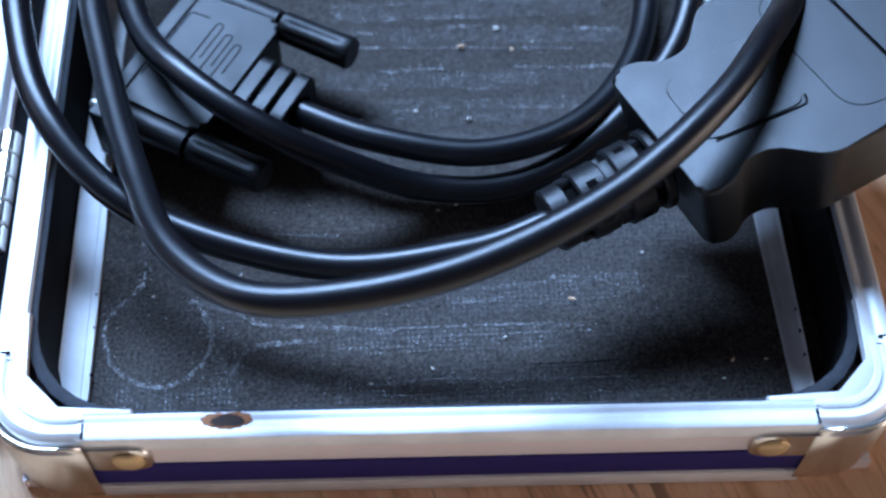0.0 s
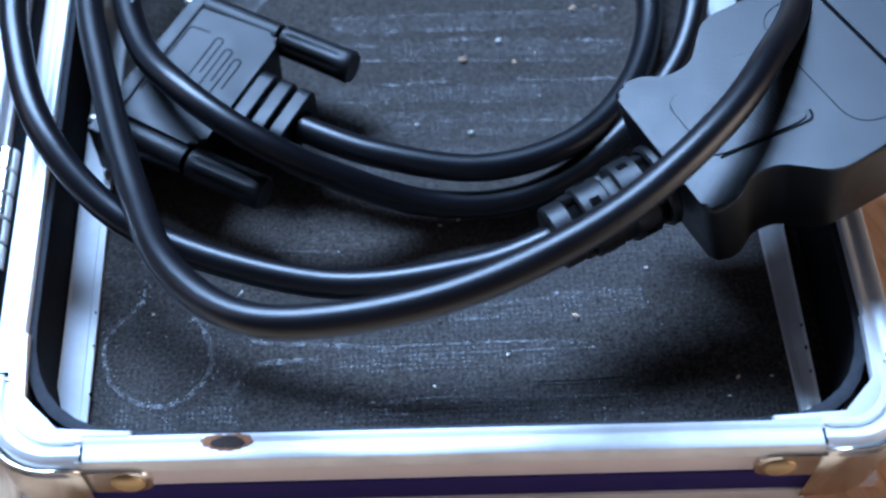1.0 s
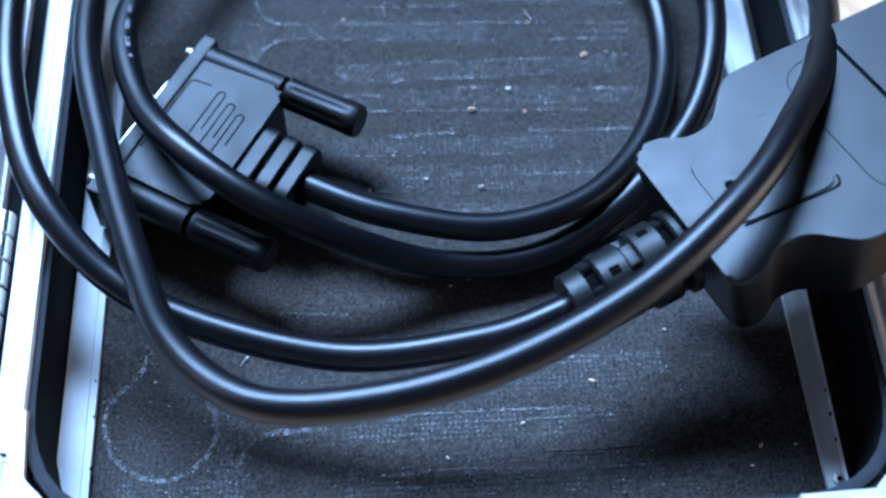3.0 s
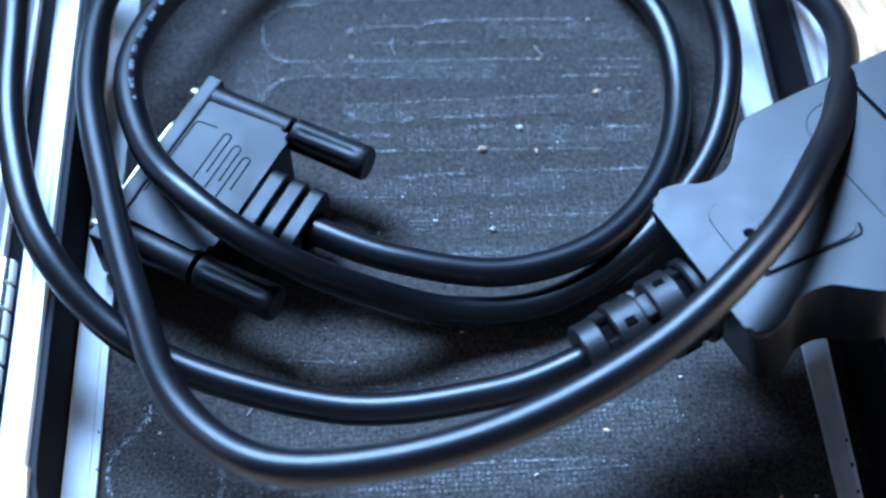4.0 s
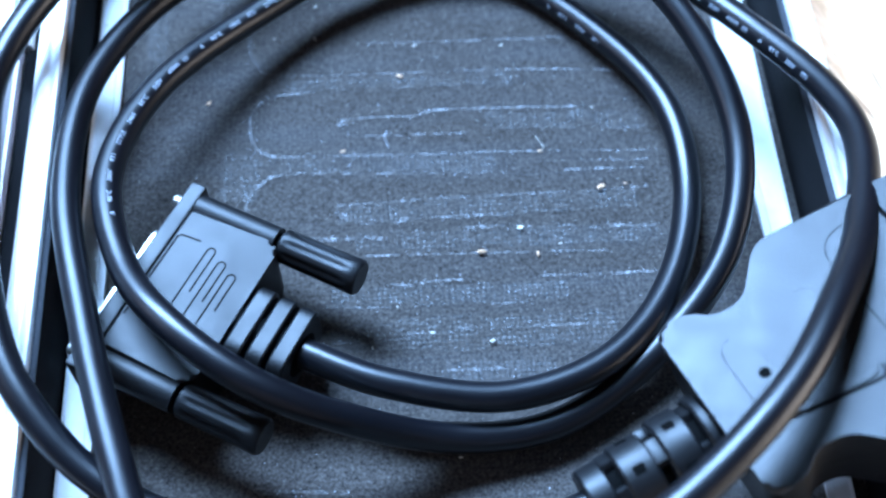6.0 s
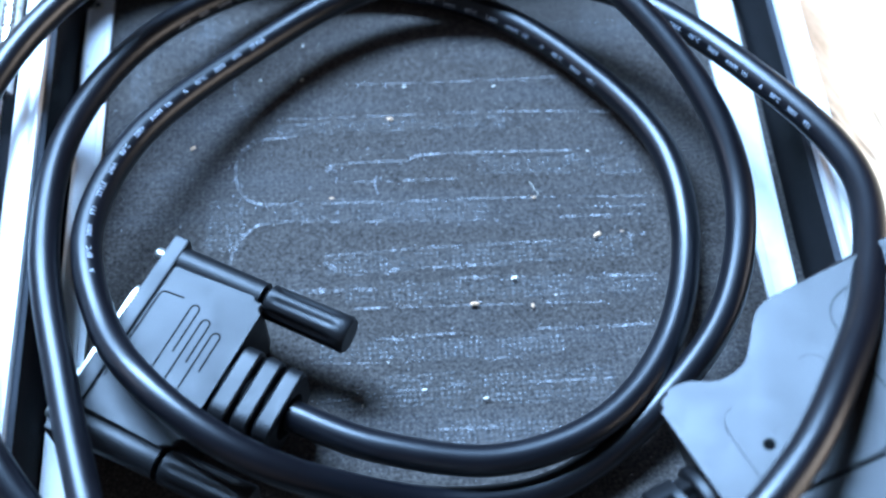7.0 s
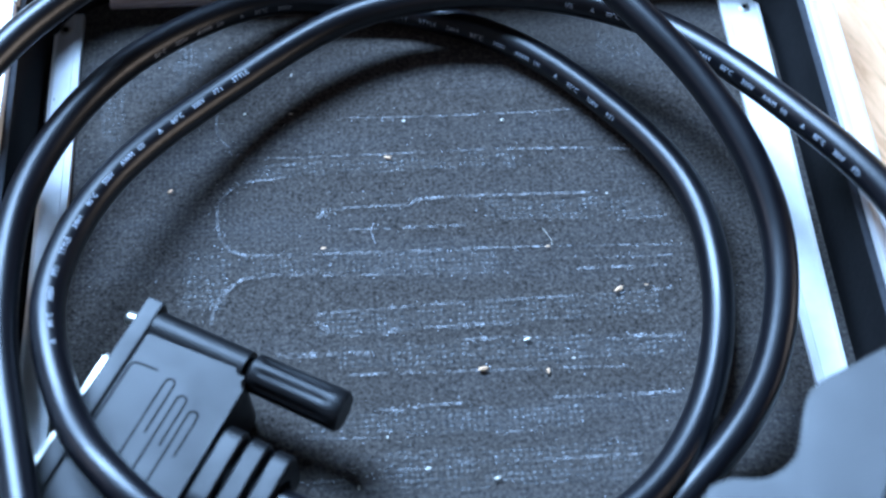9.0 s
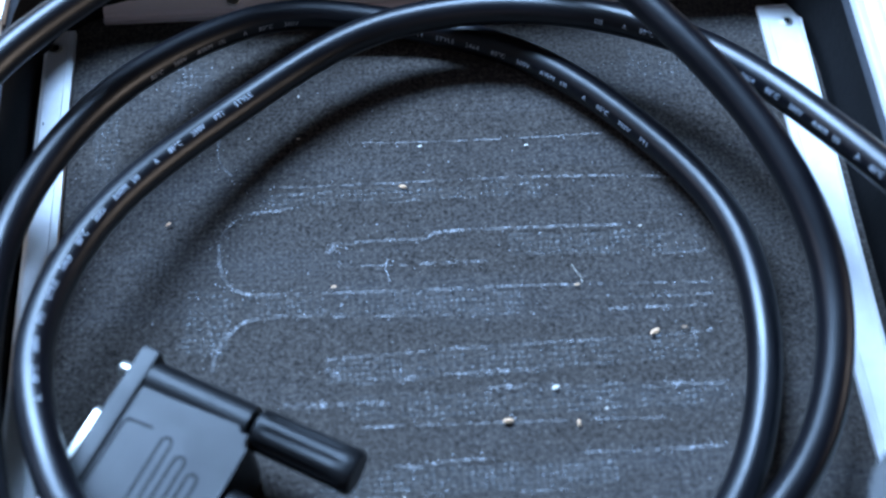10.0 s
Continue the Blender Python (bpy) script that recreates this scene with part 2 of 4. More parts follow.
def lathe(stations, sides=24, squash=1.0):
    """A round body along x: stations of (x, radius); squash flattens it in z."""
    bm = bmesh.new()
    rings = []
    for x, r in stations:
        rings.append([bm.verts.new((x, r * math.cos(2 * math.pi * k / sides), squash * r * math.sin(2 * math.pi * k / sides)))
                      for k in range(sides)])
    for a, b in zip(rings, rings[1:]):
        for k in range(sides):
            j = (k + 1) % sides
            bm.faces.new((a[k], a[j], b[j], b[k]))
    bm.faces.new(rings[0][::-1])
    bm.faces.new(rings[-1])
    bmesh.ops.recalc_face_normals(bm, faces=bm.faces)
    return bm


def rounded(points, radius, steps=5):
    """A plan outline with its corners rounded; radius may be one number or one for each corner."""
    out = []
    n = len(points)
    for i, p in enumerate(points):
        r = radius[i] if isinstance(radius, (list, tuple)) else radius
        p, a, b = Vector(p), Vector(points[i - 1]), Vector(points[(i + 1) % n])
        if r <= 0:
            out.append(tuple(p))
            continue
        da, db = (a - p), (b - p)
        cut = min(r, da.length * 0.48, db.length * 0.48)
        s, e = p + da.normalized() * cut, p + db.normalized() * cut
        for k in range(steps + 1):
            t = k / steps
            out.append(tuple(s * (1 - t) ** 2 + p * 2 * t * (1 - t) + e * t * t))
    return out


def moved(bm, m):
    bmesh.ops.transform(bm, verts=bm.verts, matrix=m)
    return bm


def spline(points, steps=10):
    """Catmull-Rom through the points."""
    p = [Vector(v) for v in points]
    p = [p[0] * 2 - p[1]] + p + [p[-1] * 2 - p[-2]]
    out = []
    for i in range(1, len(p) - 2):
        a, b, c, d = p[i - 1:i + 3]
        for k in range(steps):
            t = k / steps
            out.append(0.5 * (2 * b + (c - a) * t + (2 * a - 5 * b + 4 * c - d) * t * t + (3 * b - a - 3 * c + d) * t ** 3))
    out.append(p[-2])
    return out


# ---------------------------------------------------------------- room and table
TABLE_Z = -0.0045


def room():
    x0, x1, y0, y1, z0, z1, w = -2.2, 2.0, -2.6, WIN_Y, -0.76, 2.75, 0.12
    tagged(part("floor", box(x0 - w, x1 + w, y0 - w, y1 + w, z0 - 0.1, z0), FLOORING, None, "brown wooden room floor under the table"), kind="structure")
    tagged(part("ceiling", box(x0 - w, x1 + w, y0 - w, y1 + w, z1, z1 + 0.1), PLASTER, None, "plain brown plaster ceiling of the room"), kind="structure")
    # unseen wall behind the camera, tinted rose to bounce warm light on the front panel
    tagged(part("wall_south", box(x0 - w, x1 + w, y0 - w, y0, z0, z1), ROSE_BOUNCE, None, "unseen rose-tinted wall that bounces warm light onto the case"), kind="structure")
    # the walls with the openings for the windows and the right-hand fill lamp
    north = [(a, b, y1, y1 + w, c, d) for a, b, c, d in ((x0 - w, WIN_X0, z0, z1), (WIN_X1, x1 + w, z0, z1), (WIN_X0, WIN_X1, z0, WIN_Z0), (WIN_X0, WIN_X1, WIN_Z1, z1))]
    west = [(x0 - w, x0, a, b, c, d) for a, b, c, d in ((y0, WEST_Y0, z0, z1), (WEST_Y1, y1, z0, z1), (WEST_Y0, WEST_Y1, z0, WEST_Z0), (WEST_Y0, WEST_Y1, WEST_Z1, z1))]
    east = [(x1, x1 + w, a, b, c, d) for a, b, c, d in ((y0, EAST_Y0, z0, z1), (EAST_Y1, y1, z0, z1), (EAST_Y0, EAST_Y1, z0, EAST_Z0), (EAST_Y0, EAST_Y1, EAST_Z1, z1))]
    for name, pieces in (("wall_north", north), ("wall_west", west), ("wall_east", east)):
        bm = bmesh.new()
        for b in pieces:
            piece = box(*b)
            me = bpy.data.meshes.new("piece")
            piece.to_mesh(me)
            piece.free()
            bm.from_mesh(me)
            bpy.data.meshes.remove(me)
        tagged(part(name, bm, PLASTER, None, "brown plastered wall with an opening for a window or fill lamp"), kind="structure")


def table():
    t = thing("wooden_table", "pale wooden table with a worn grainy top", "table", (0, 0, TABLE_Z))
    part("tabletop", box(-0.75, 0.75, -0.45, 0.80, -0.03, 0, 0.003), WOOD, t)
    for sx in (-0.69, 0.69):
        for sy in (-0.39, 0.74):
            part("leg", box(sx - 0.03, sx + 0.03, sy - 0.03, sy + 0.03, -0.7555, -0.03, 0.003), WOOD, t)


room()
table()

# ---------------------------------------------------------------- the aluminium case
# inner faces and outer faces of the tray; its front and back edges run very slightly askew
XL, XR, XLO, XRO = -0.0738, 0.0782, -0.0794, 0.0838
YN, YF, YNO, YFO = 0.1026, 0.2955, 0.0972, 0.3010
RIM_Z, SKEW = 0.0200, -0.024
case = thing("aluminium_case", "open shallow aluminium carrying case lined with black cloth", "case", (0, 0, TABLE_Z))
CASE = Matrix.Translation((0, 0, -TABLE_Z))
SHEAR = Matrix(((1, 0, 0, 0), (SKEW, 1, 0, 0), (0, 0, 1, 0), (0, 0, 0, 1)))


def in_case(name, bm, material, parent=None, label="", smooth=True):
    return part(name, moved(bm, CASE @ SHEAR if parent is None else SHEAR), material, parent or case, label, smooth)


def at_case(bm):
    return moved(bm, CASE @ SHEAR)


# floor panel and its cloth
in_case("base_panel", box(XLO + 0.002, XRO - 0.002, YNO + 0.002, YFO - 0.002, -0.0043, -0.0012), PANEL)
cloth = bmesh.new()
bmesh.ops.create_grid(cloth, x_segments=60, y_segments=70, size=0.5)
for v in cloth.verts:
    v.co = Vector((XL + 0.0005 + (v.co.x + 0.5) * (XR - XL - 0.001), YN - 0.001 + (v.co.y + 0.5) * (YF - YN + 0.001), 0))
    v.co.z = 0.00035 * noise.noise(v.co * 45) - 0.0003
in_case("floor_lining", cloth, LINING, None, "worn black woven cloth with chalky dust")

# upright linings, with a visible thickness, rounded at the corners of the tray
def lining_path(inset):
    r = 0.022
    x0, x1, y0, y1 = XL + inset, XR - inset, YN + inset, YF - inset
    return rounded([(x0, y0), (x1, y0), (x1, y1), (x0, y1)], r, 8)


outer, inner = lining_path(-0.0004), lining_path(0.0012)
lin = bmesh.new()
for k in range(len(outer)):
    j = (k + 1) % len(outer)
    top = RIM_Z - 0.0022
    vs = [lin.verts.new((*p, z)) for p, z in ((inner[k], -0.0008), (inner[j], -0.0008), (inner[j], top), (inner[k], top),
                                              (outer[j], top), (outer[k], top), (outer[k], -0.0008), (outer[j], -0.0008))]
    lin.faces.new(vs[:4])
    lin.faces.new((vs[3], vs[2], vs[4], vs[5]))
    lin.faces.new((vs[5], vs[4], vs[7], vs[6]))
bmesh.ops.remove_doubles(lin, verts=lin.verts, dist=1e-6)
bmesh.ops.recalc_face_normals(lin, faces=lin.faces)
in_case("wall_lining", lin, WALL_LINING, None, "black board lining of the side walls")

edge = bmesh.new()
bead = [(0.0000, 0.0), (0.0016, 0.0), (0.0016, 0.0003), (0.0012, 0.0006), (0.0004, 0.0006), (0.0000, 0.0003)]
top = RIM_Z - 0.0022
ring = [[edge.verts.new((*Vector(a).lerp(Vector(b), u / 0.0016), top + h)) for u, h in bead] for a, b in zip(outer, inner)]
for r, q in zip(ring, ring[1:] + ring[:1]):
    for i in range(len(bead)):
        j = (i + 1) % len(bead)
        edge.faces.new((r[i], r[j], q[j], q[i]))
bmesh.ops.recalc_face_normals(edge, faces=edge.faces)
in_case("lining_edge", edge, BOARD, None, "grey cut edge of the lining board")

# outer panels, with the navy stripe let in
CORNER = 0.0165
for name, a, b in (("front", (XLO + CORNER, YNO), (XRO - CORNER, YNO)), ("back", (XLO + CORNER, YFO), (XRO - CORNER, YFO))):
    s = 1 if name == "front" else -1
    y0, y1 = sorted((a[1] + s * 0.0006, a[1] + s * 0.0022))
    in_case("side_panel", box(a[0] - 0.004, b[0] + 0.004, y0, y1, -0.0042, RIM_Z - 0.0035), PANEL)
    y0, y1 = sorted((a[1] + s * 0.0002, a[1] + s * 0.0006))
    in_case("stripe", box(a[0] - 0.0005, b[0] + 0.0005, y0, y1, 0.0012, 0.0092), STRIPE, None, "navy blue textured stripe")
    in_case("edge_strip", box(a[0] - 0.0005, b[0] + 0.0005, *sorted((a[1] - s * 0.0001, a[1] + s * 0.0006)), -0.0043, 0.0004, 0.0002), RIM)
for x, s in ((XLO, 1), (XRO, -1)):
    x0, x1 = sorted((x + s * 0.0006, x + s * 0.0022))
    in_case("side_panel", box(x0, x1, YNO + CORNER - 0.004, YFO - CORNER + 0.004, -0.0042, RIM_Z - 0.0035), PANEL)
    x0, x1 = sorted((x + s * 0.0002, x + s * 0.0006))
    in_case("stripe", box(x0, x1, YNO + CORNER, YFO - CORNER, 0.0012, 0.0092), STRIPE)

# extruded rim: a ridged profile, its side towards the outside
RIM_PROFILE = [(0.0000, -0.0040), (0.0000, -0.0004), (0.0003, 0.0000), (0.0012, 0.0000), (0.0015, -0.0002), (0.0024, -0.0002),
               (0.0027, 0.0000), (0.0044, 0.0001), (0.0049, -0.0001), (0.0052, -0.0007), (0.0052, -0.0040)]
# the pressed corners have a deeper channel between their two beads
CAP_PROFILE = [(0.0000, -0.0040), (0.0000, -0.0004), (0.0003, 0.0000), (0.0013, 0.0000), (0.0016, -0.0009), (0.0025, -0.0010),
               (0.0029, -0.0001), (0.0040, 0.0002), (0.0049, -0.0004), (0.0054, -0.0014), (0.0054, -0.0040)]


def rim_bar(start, end, out, drop=0.0):
    """A straight length of the rim from start to end (plan points on the inner edge); out is the plan direction of its outer side."""
    d = (Vector(end) - Vector(start)).normalized()
    rows = []
    for p in (start, end):
        rows.append(Matrix(((out[0], d.x, 0, p[0]), (out[1], d.y, 0, p[1]), (0, 0, 1, RIM_Z + drop), (0, 0, 0, 1))))
    return swept(RIM_PROFILE, rows)


in_case("rim_bar", rim_bar((XLO + CORNER, YN), (XRO - CORNER, YN), (0, -1)), RIM, None, "bright aluminium edge with a chipped spot")
in_case("rim_bar", rim_bar((XLO + CORNER, YF), (XRO - CORNER, YF), (0, 1)), RIM)
in_case("rim_bar", rim_bar((XL, YNO + CORNER), (XL, YFO - CORNER), (-1, 0)), RIM)
in_case("rim_bar", rim_bar((XR, YNO + CORNER), (XR, YFO - CORNER), (1, 0)), RIM)


def corner_cap(sx, sy, x, y):
    """A pressed metal corner: a rounded wall, a top flange cut off straight on the inside, one rivet on each face."""
    R, L = 0.0125, CORNER + 0.0010
    def plan(a, b):
        return (x - sx * a, y - sy * b)
    # the ridged rim carried round the corner
    rows = []
    stops = [((L, 0), (0, 1))] + [((R - R * math.cos(t), R - R * math.sin(t)), (math.cos(t), math.sin(t))) for t in [math.pi / 2 - k * math.pi / 2 / 12 for k in range(13)]] + [((0, L), (1, 0))]
    for (a, b), (na, nb) in stops:
        p = plan(a + na * 0.0056, b + nb * 0.0056)
        out = Vector((sx * na, sy * nb))
        rows.append(Matrix(((out.x, -out.y, 0, p[0]), (out.y, out.x, 0, p[1]), (0, 0, 1, RIM_Z + 0.0004), (0, 0, 0, 1))))
    cap = in_case("corner_cap", swept(CAP_PROFILE, rows), RIM, None, "pressed bright metal corner")
    flat = [plan(0.0258, 0.0050), plan(0.0258, 0.0062), plan(0.0128, 0.0064), plan(0.0064, 0.0130), plan(0.0062, 0.0258), plan(0.0050, 0.0258), plan(0.0050, 0.0110), plan(0.0075, 0.0075), plan(0.0110, 0.0050)]
    area = sum(a[0] * b[1] - b[0] * a[1] for a, b in zip(flat, flat[1:] + flat[:1]))
    if area < 0:
        flat = flat[::-1]
    in_case("corner_plate", prism(flat, RIM_Z - 0.0016, RIM_Z + 0.0002, 0.0003), RIM, None, "diagonal bright metal plate inside the corner")
    # dark joints where the pressed corner meets the straight rim
    for across in (True, False):
        a0, a1, b0, b1 = (L - 0.0001, L + 0.0003, 0.0006, 0.0034) if across else (0.0006, 0.0034, L - 0.0001, L + 0.0003)
        p, q = plan(a0, b0), plan(a1, b1)
        in_case("joint_gap", box(*sorted((p[0], q[0])), *sorted((p[1], q[1])), RIM_Z - 0.0012, RIM_Z + 0.00045), GROOVE)
    # rounded skirt
    skirt = bmesh.new()
    off = [plan(-0.0006 + (R - (R) * math.cos(t)), -0.0006 + R - R * math.sin(t)) for t in [k * math.pi / 2 / 10 for k in range(11)]]
    rim_line = [plan(-0.0006, L)] + off + [plan(L, -0.0006)]
    cuts = [(RIM_Z - 0.0006, 0.0), (RIM_Z - 0.0022, 0.0007), (RIM_Z - 0.0030, 0.0), (0.0020, 0.0), (-0.0020, 0.0003), (-0.0040, 0.0022)]
    centre = Vector(plan(R, R))
    rows = []
    for z, inset in cuts:
        row = []
        for p in rim_line:
            q = Vector(p)
            to = (centre - q)
            row.append(skirt.verts.new((*(q + to.normalized() * inset), z)))
        rows.append(row)
    for r, s in zip(rows, rows[1:]):
        for i in range(len(r) - 1):
            skirt.faces.new((r[i], r[i + 1], s[i + 1], s[i]))
    ob = in_case("corner_skirt", skirt, CHROME, None, "rounded chromed corner guard")
    ob.modifiers.new("thickness", 'SOLIDIFY').thickness = 0.0006
    # a tongue with a rounded end under each rivet
    for across in (True, False):
        tongue = prism(rounded([(L - 0.001, 0.0086), (0.0288, 0.0086), (0.0288, RIM_Z - 0.0026), (L - 0.001, RIM_Z - 0.0026)], [0, 0.0044, 0.0044, 0], 6), -0.0005, 0.0008, 0.0003)
        if across:
            m = Matrix(((-sx, 0, 0, x), (0, 0, -sy, y), (0, 1, 0, 0), (0, 0, 0, 1)))
        else:
            m = Matrix(((0, 0, -sx, x), (-sy, 0, 0, y), (0, 1, 0, 0), (0, 0, 0, 1)))
        moved(tongue, m)
        bmesh.ops.recalc_face_normals(tongue, faces=tongue.faces)
        in_case("corner_tab", tongue, CHROME)
    for p, turn in ((plan(0.0245, -0.0006), 'y'), (plan(-0.0006, 0.0245), 'x')):
        rv = lathe([(0, 0.0030), (0.0003, 0.0029), (0.0007, 0.0023), (0.0009, 0.0010), (0.00092, 0.0002)], 20)
        axis = Vector((0, sy, 0)) if turn == 'y' else Vector((sx, 0, 0))
        m = axis.to_track_quat('X', 'Z').to_matrix().to_4x4()
        in_case("rivet", moved(rv, Matrix.Translation((p[0], p[1], 0.0130)) @ m), RIVET, None, "dull brass-coloured rivet head")


for sx, x in ((-1, XLO), (1, XRO)):
    for sy, y in ((-1, YNO), (1, YFO)):
        corner_cap(sx, sy, x, y)

# chipped, rusty nick on the front edge
def blot(cx, cy, w, d, z1, seed):
    rng = random.Random(seed)
    p1, p2, p3 = (rng.uniform(0, 6.3) for k in range(3))
    pts = []
    for k in range(48):
        t = 2 * math.pi * k / 48
        r = 0.92 + 0.14 * math.sin(2 * t + p1) + 0.08 * math.sin(3 * t + p2) + 0.05 * math.sin(13 * t + p3) + 0.05 * rng.random()
        pts.append((cx + w * r * math.cos(t), cy + d * r * math.sin(t)))
    return prism(pts, RIM_Z - 0.0008, z1)


in_case("rust_edge", blot(-0.0370, YN - 0.0018, 0.0040, 0.0019, RIM_Z + 0.00016, 8), RUST_EDGE, None, "orange-brown rusty edge of the chip")
in_case("rust_chip", blot(-0.0368, YN - 0.0019, 0.0027, 0.0014, RIM_Z + 0.00024, 3), RUST, None, "small dark rusty chip in the edge")

# trim rails along the floor: a narrow lip, a groove and a broad face, screwed down at the ends
def trim_rail(x_near, x_far, x_out, x_out_far, y0, y1, lip):
    s = 1 if x_out > x_near else -1
    rows = []
    bm = bmesh.new()
    cut = 0.0016
    for y, k in ((y0, cut), (y0 + cut, 0), (y1 - cut, 0), (y1, cut)):
        x_in = x_near + (x_far - x_near) * (y - y0) / (y1 - y0)
        w = abs(x_out + (x_out_far - x_out) * (y - y0) / (y1 - y0) - x_in) - k
        prof = [(0, 0.0), (0, 0.0012), (lip - 0.0001, 0.0012), (lip, 0.0010), (lip + 0.0001, 0.0012), (w - 0.0005, 0.0014), (w, 0.0020), (w, 0.0)]
        rows.append([bm.verts.new((x_in + s * a, y, h + 0.0001)) for a, h in prof])
    n = len(rows[0])
    for r, q in zip(rows, rows[1:]):
        for i in range(n):
            j = (i + 1) % n
            bm.faces.new((r[i], r[j], q[j], q[i]))
    bm.faces.new(rows[0][::-1])
    bm.faces.new(rows[-1])
    bmesh.ops.recalc_face_normals(bm, faces=bm.faces)
    rail = in_case("trim_rail", bm, RAIL, None, "flat aluminium trim strip screwed to the floor")
    for y, a, b in ((y0 + 0.0045, x_near, x_out), (y1 - 0.0045, x_far, x_out_far)):
        sc = lathe([(0, 0.0013), (0.0003, 0.0012), (0.00045, 0.0005)], 16)
        m = Matrix.Translation((a + (b - a) * 0.62, y, 0.0013)) @ Vector((0, 0, 1)).to_track_quat('X', 'Z').to_matrix().to_4x4()
        screw = in_case("screw", moved(sc, m), STEEL)
        dent = lathe([(0, 0.0005), (0.0002, 0.0005)], 10)
        part("screw_slot", at_case(moved(dent, Matrix.Translation((0, 0, 0.0004)) @ m)), GROOVE, screw)
    return rail


trim_rail(-0.0663, -0.0658, -0.0724, -0.0712, 0.1085, 0.2880, 0.0014)
trim_rail(0.0694, 0.0676, 0.0731, 0.0755, 0.1085, 0.2865, 0.0014)

# small dark nicks along the edges of the strips
rng_nick = random.Random(21)
for x, y in ((-0.0666, 0.1375), (-0.0664, 0.1300), (-0.0661, 0.1196), (-0.0712, 0.1826), (-0.0715, 0.1610), (-0.0705, 0.2657), (-0.0706, 0.2730), (0.0727, 0.1208), (0.0728, 0.1260), (0.0729, 0.1310)):
    size = rng_nick.uniform(0.00018, 0.00036)
    ring = [(x + size * rng_nick.uniform(0.6, 1.1) * math.cos(a), y + 1.7 * size * rng_nick.uniform(0.6, 1.1) * math.sin(a)) for a in [k * math.pi / 4 for k in range(8)]]
    in_case("nick", prism(ring, 0.0008, 0.0019 if abs(x) > 0.0725 else 0.00148), GROOVE)

# plate along the back wall: a lip on the floor and an upright face
back = [(0.0, 0.0), (0.0, 0.0011), (0.0009, 0.0012), (0.0011, 0.0008), (0.0014, 0.0018), (0.0048, 0.0026), (0.0054, 0.0032), (0.0054, 0.0)]
rows = [Matrix(((0, 1, 0, x), (1, 0, 0, 0.2900), (0, 0, 1, 0.0002), (0, 0, 0, 1))) for x in (-0.0605, 0.0640)]
in_case("back_plate", swept(back, rows), PANEL, None, "pinkish aluminium trim strip along the back wall")
sc = lathe([(0, 0.0013), (0.0003, 0.0012), (0.00045, 0.0005)], 16)
in_case("back_screw", moved(sc, Matrix.Translation((-0.0350, 0.2930, 0.0022)) @ Vector((0, 0, 1)).to_track_quat('X', 'Z').to_matrix().to_4x4()), STEEL)

# hinge on the left side and the lid lying open beside it
def hinge(y0, y1):
    n = 5
    step = (y1 - y0) / n
    for k in range(n):
        a = y0 + k * step + 0.0002
        b = a + step - 0.0004
        bm = lathe([(a, 0.0019), (a + 0.0003, 0.0023), (b - 0.0003, 0.0023), (b, 0.0019)], 18)
        m = Matrix.Translation((XLO - 0.0035, 0, RIM_Z - 0.0030)) @ pose(0, 0, 0, 0, 0, 90)
        in_case("hinge_knuckle", moved(bm, m), CHROME, None, "polished metal hinge knuckle")


hinge(0.138, 0.166)
hinge(0.246, 0.274)
lid_x0, lid_x1 = XLO - 0.170, XLO - 0.0058
# added black strip: covers the table below and stands for the gap's shade
in_case("gap_shade_strip", box(lid_x1 + 0.0002, XLO + 0.0004, YNO + 0.020, YFO - 0.020, 0.0080, 0.0095), WALL_LINING, None, "added black strip that stands for the shade in the hinge gap")
in_case("lid_rim", rim_bar((lid_x1 - 0.0062, YNO + 0.004), (lid_x1 - 0.0062, YFO - 0.004), (1, 0), -0.004), RAIL, None, "bright aluminium edge of the opened lid")
in_case("lid_side", box(lid_x1 - 0.0016, lid_x1 - 0.0002, YNO + 0.004, YFO - 0.004, -0.0042, RIM_Z - 0.0080), PANEL)
in_case("lid_lining", box(lid_x0, lid_x1 - 0.0080, YNO + 0.006, YFO - 0.006, -0.0042, -0.0030), WALL_LINING)
for y in (YNO + 0.004, YFO - 0.006):
    in_case("lid_wall", box(lid_x0, lid_x1 - 0.0064, y, y + 0.002, -0.0042, RIM_Z - 0.0060), PANEL)
in_case("lid_wall", box(lid_x0 - 0.002, lid_x0, YNO + 0.004, YFO - 0.004, -0.0042, RIM_Z - 0.0060), PANEL)

# ---------------------------------------------------------------- the cable
R_CORD = 0.0029
cable = thing("diagnostic_cable", "coiled black diagnostic cable with two moulded plugs", "cable", (0, 0, 0))

INNER_LOOP = [(-.0315, .1790, .0117), (-.0249, .1746, .0122), (-.0097, .1675, .0120), (.0118, .1643, .0102), (.0319, .1713, .0090), (.0462, .1882, .0072),
              (.0534, .2114, .0056), (.0517, .2340, .0057), (.0395, .2555, .0044), (.0212, .2741, .0032)]
LEFT_BEND = [(-.0031, .2842, .0035), (-.0281, .2844, .0072), (-.0531, .2667, .0121), (-.0678, .2397, .0166), (-.0700, .2094, .0202),
             (-.0631, .1773, .0243), (-.0545, .1487, .0301)]
FRONT_ARC = [(-.0459, .1274, .0370), (-.0325, .1139, .0421), (-.0146, .1108, .0458), (.0073, .1151, .0475), (.0303, .1261, .0497),
             (.0491, .1416, .0521), (.0608, .1573, .0501), (.0718, .1775, .0426), (.0789, .2054, .0332), (.0699, .2350, .0237),
             (.0493, .2637, .0172), (.0216, .2784, .0123), (-.0077, .2775, .0101)]
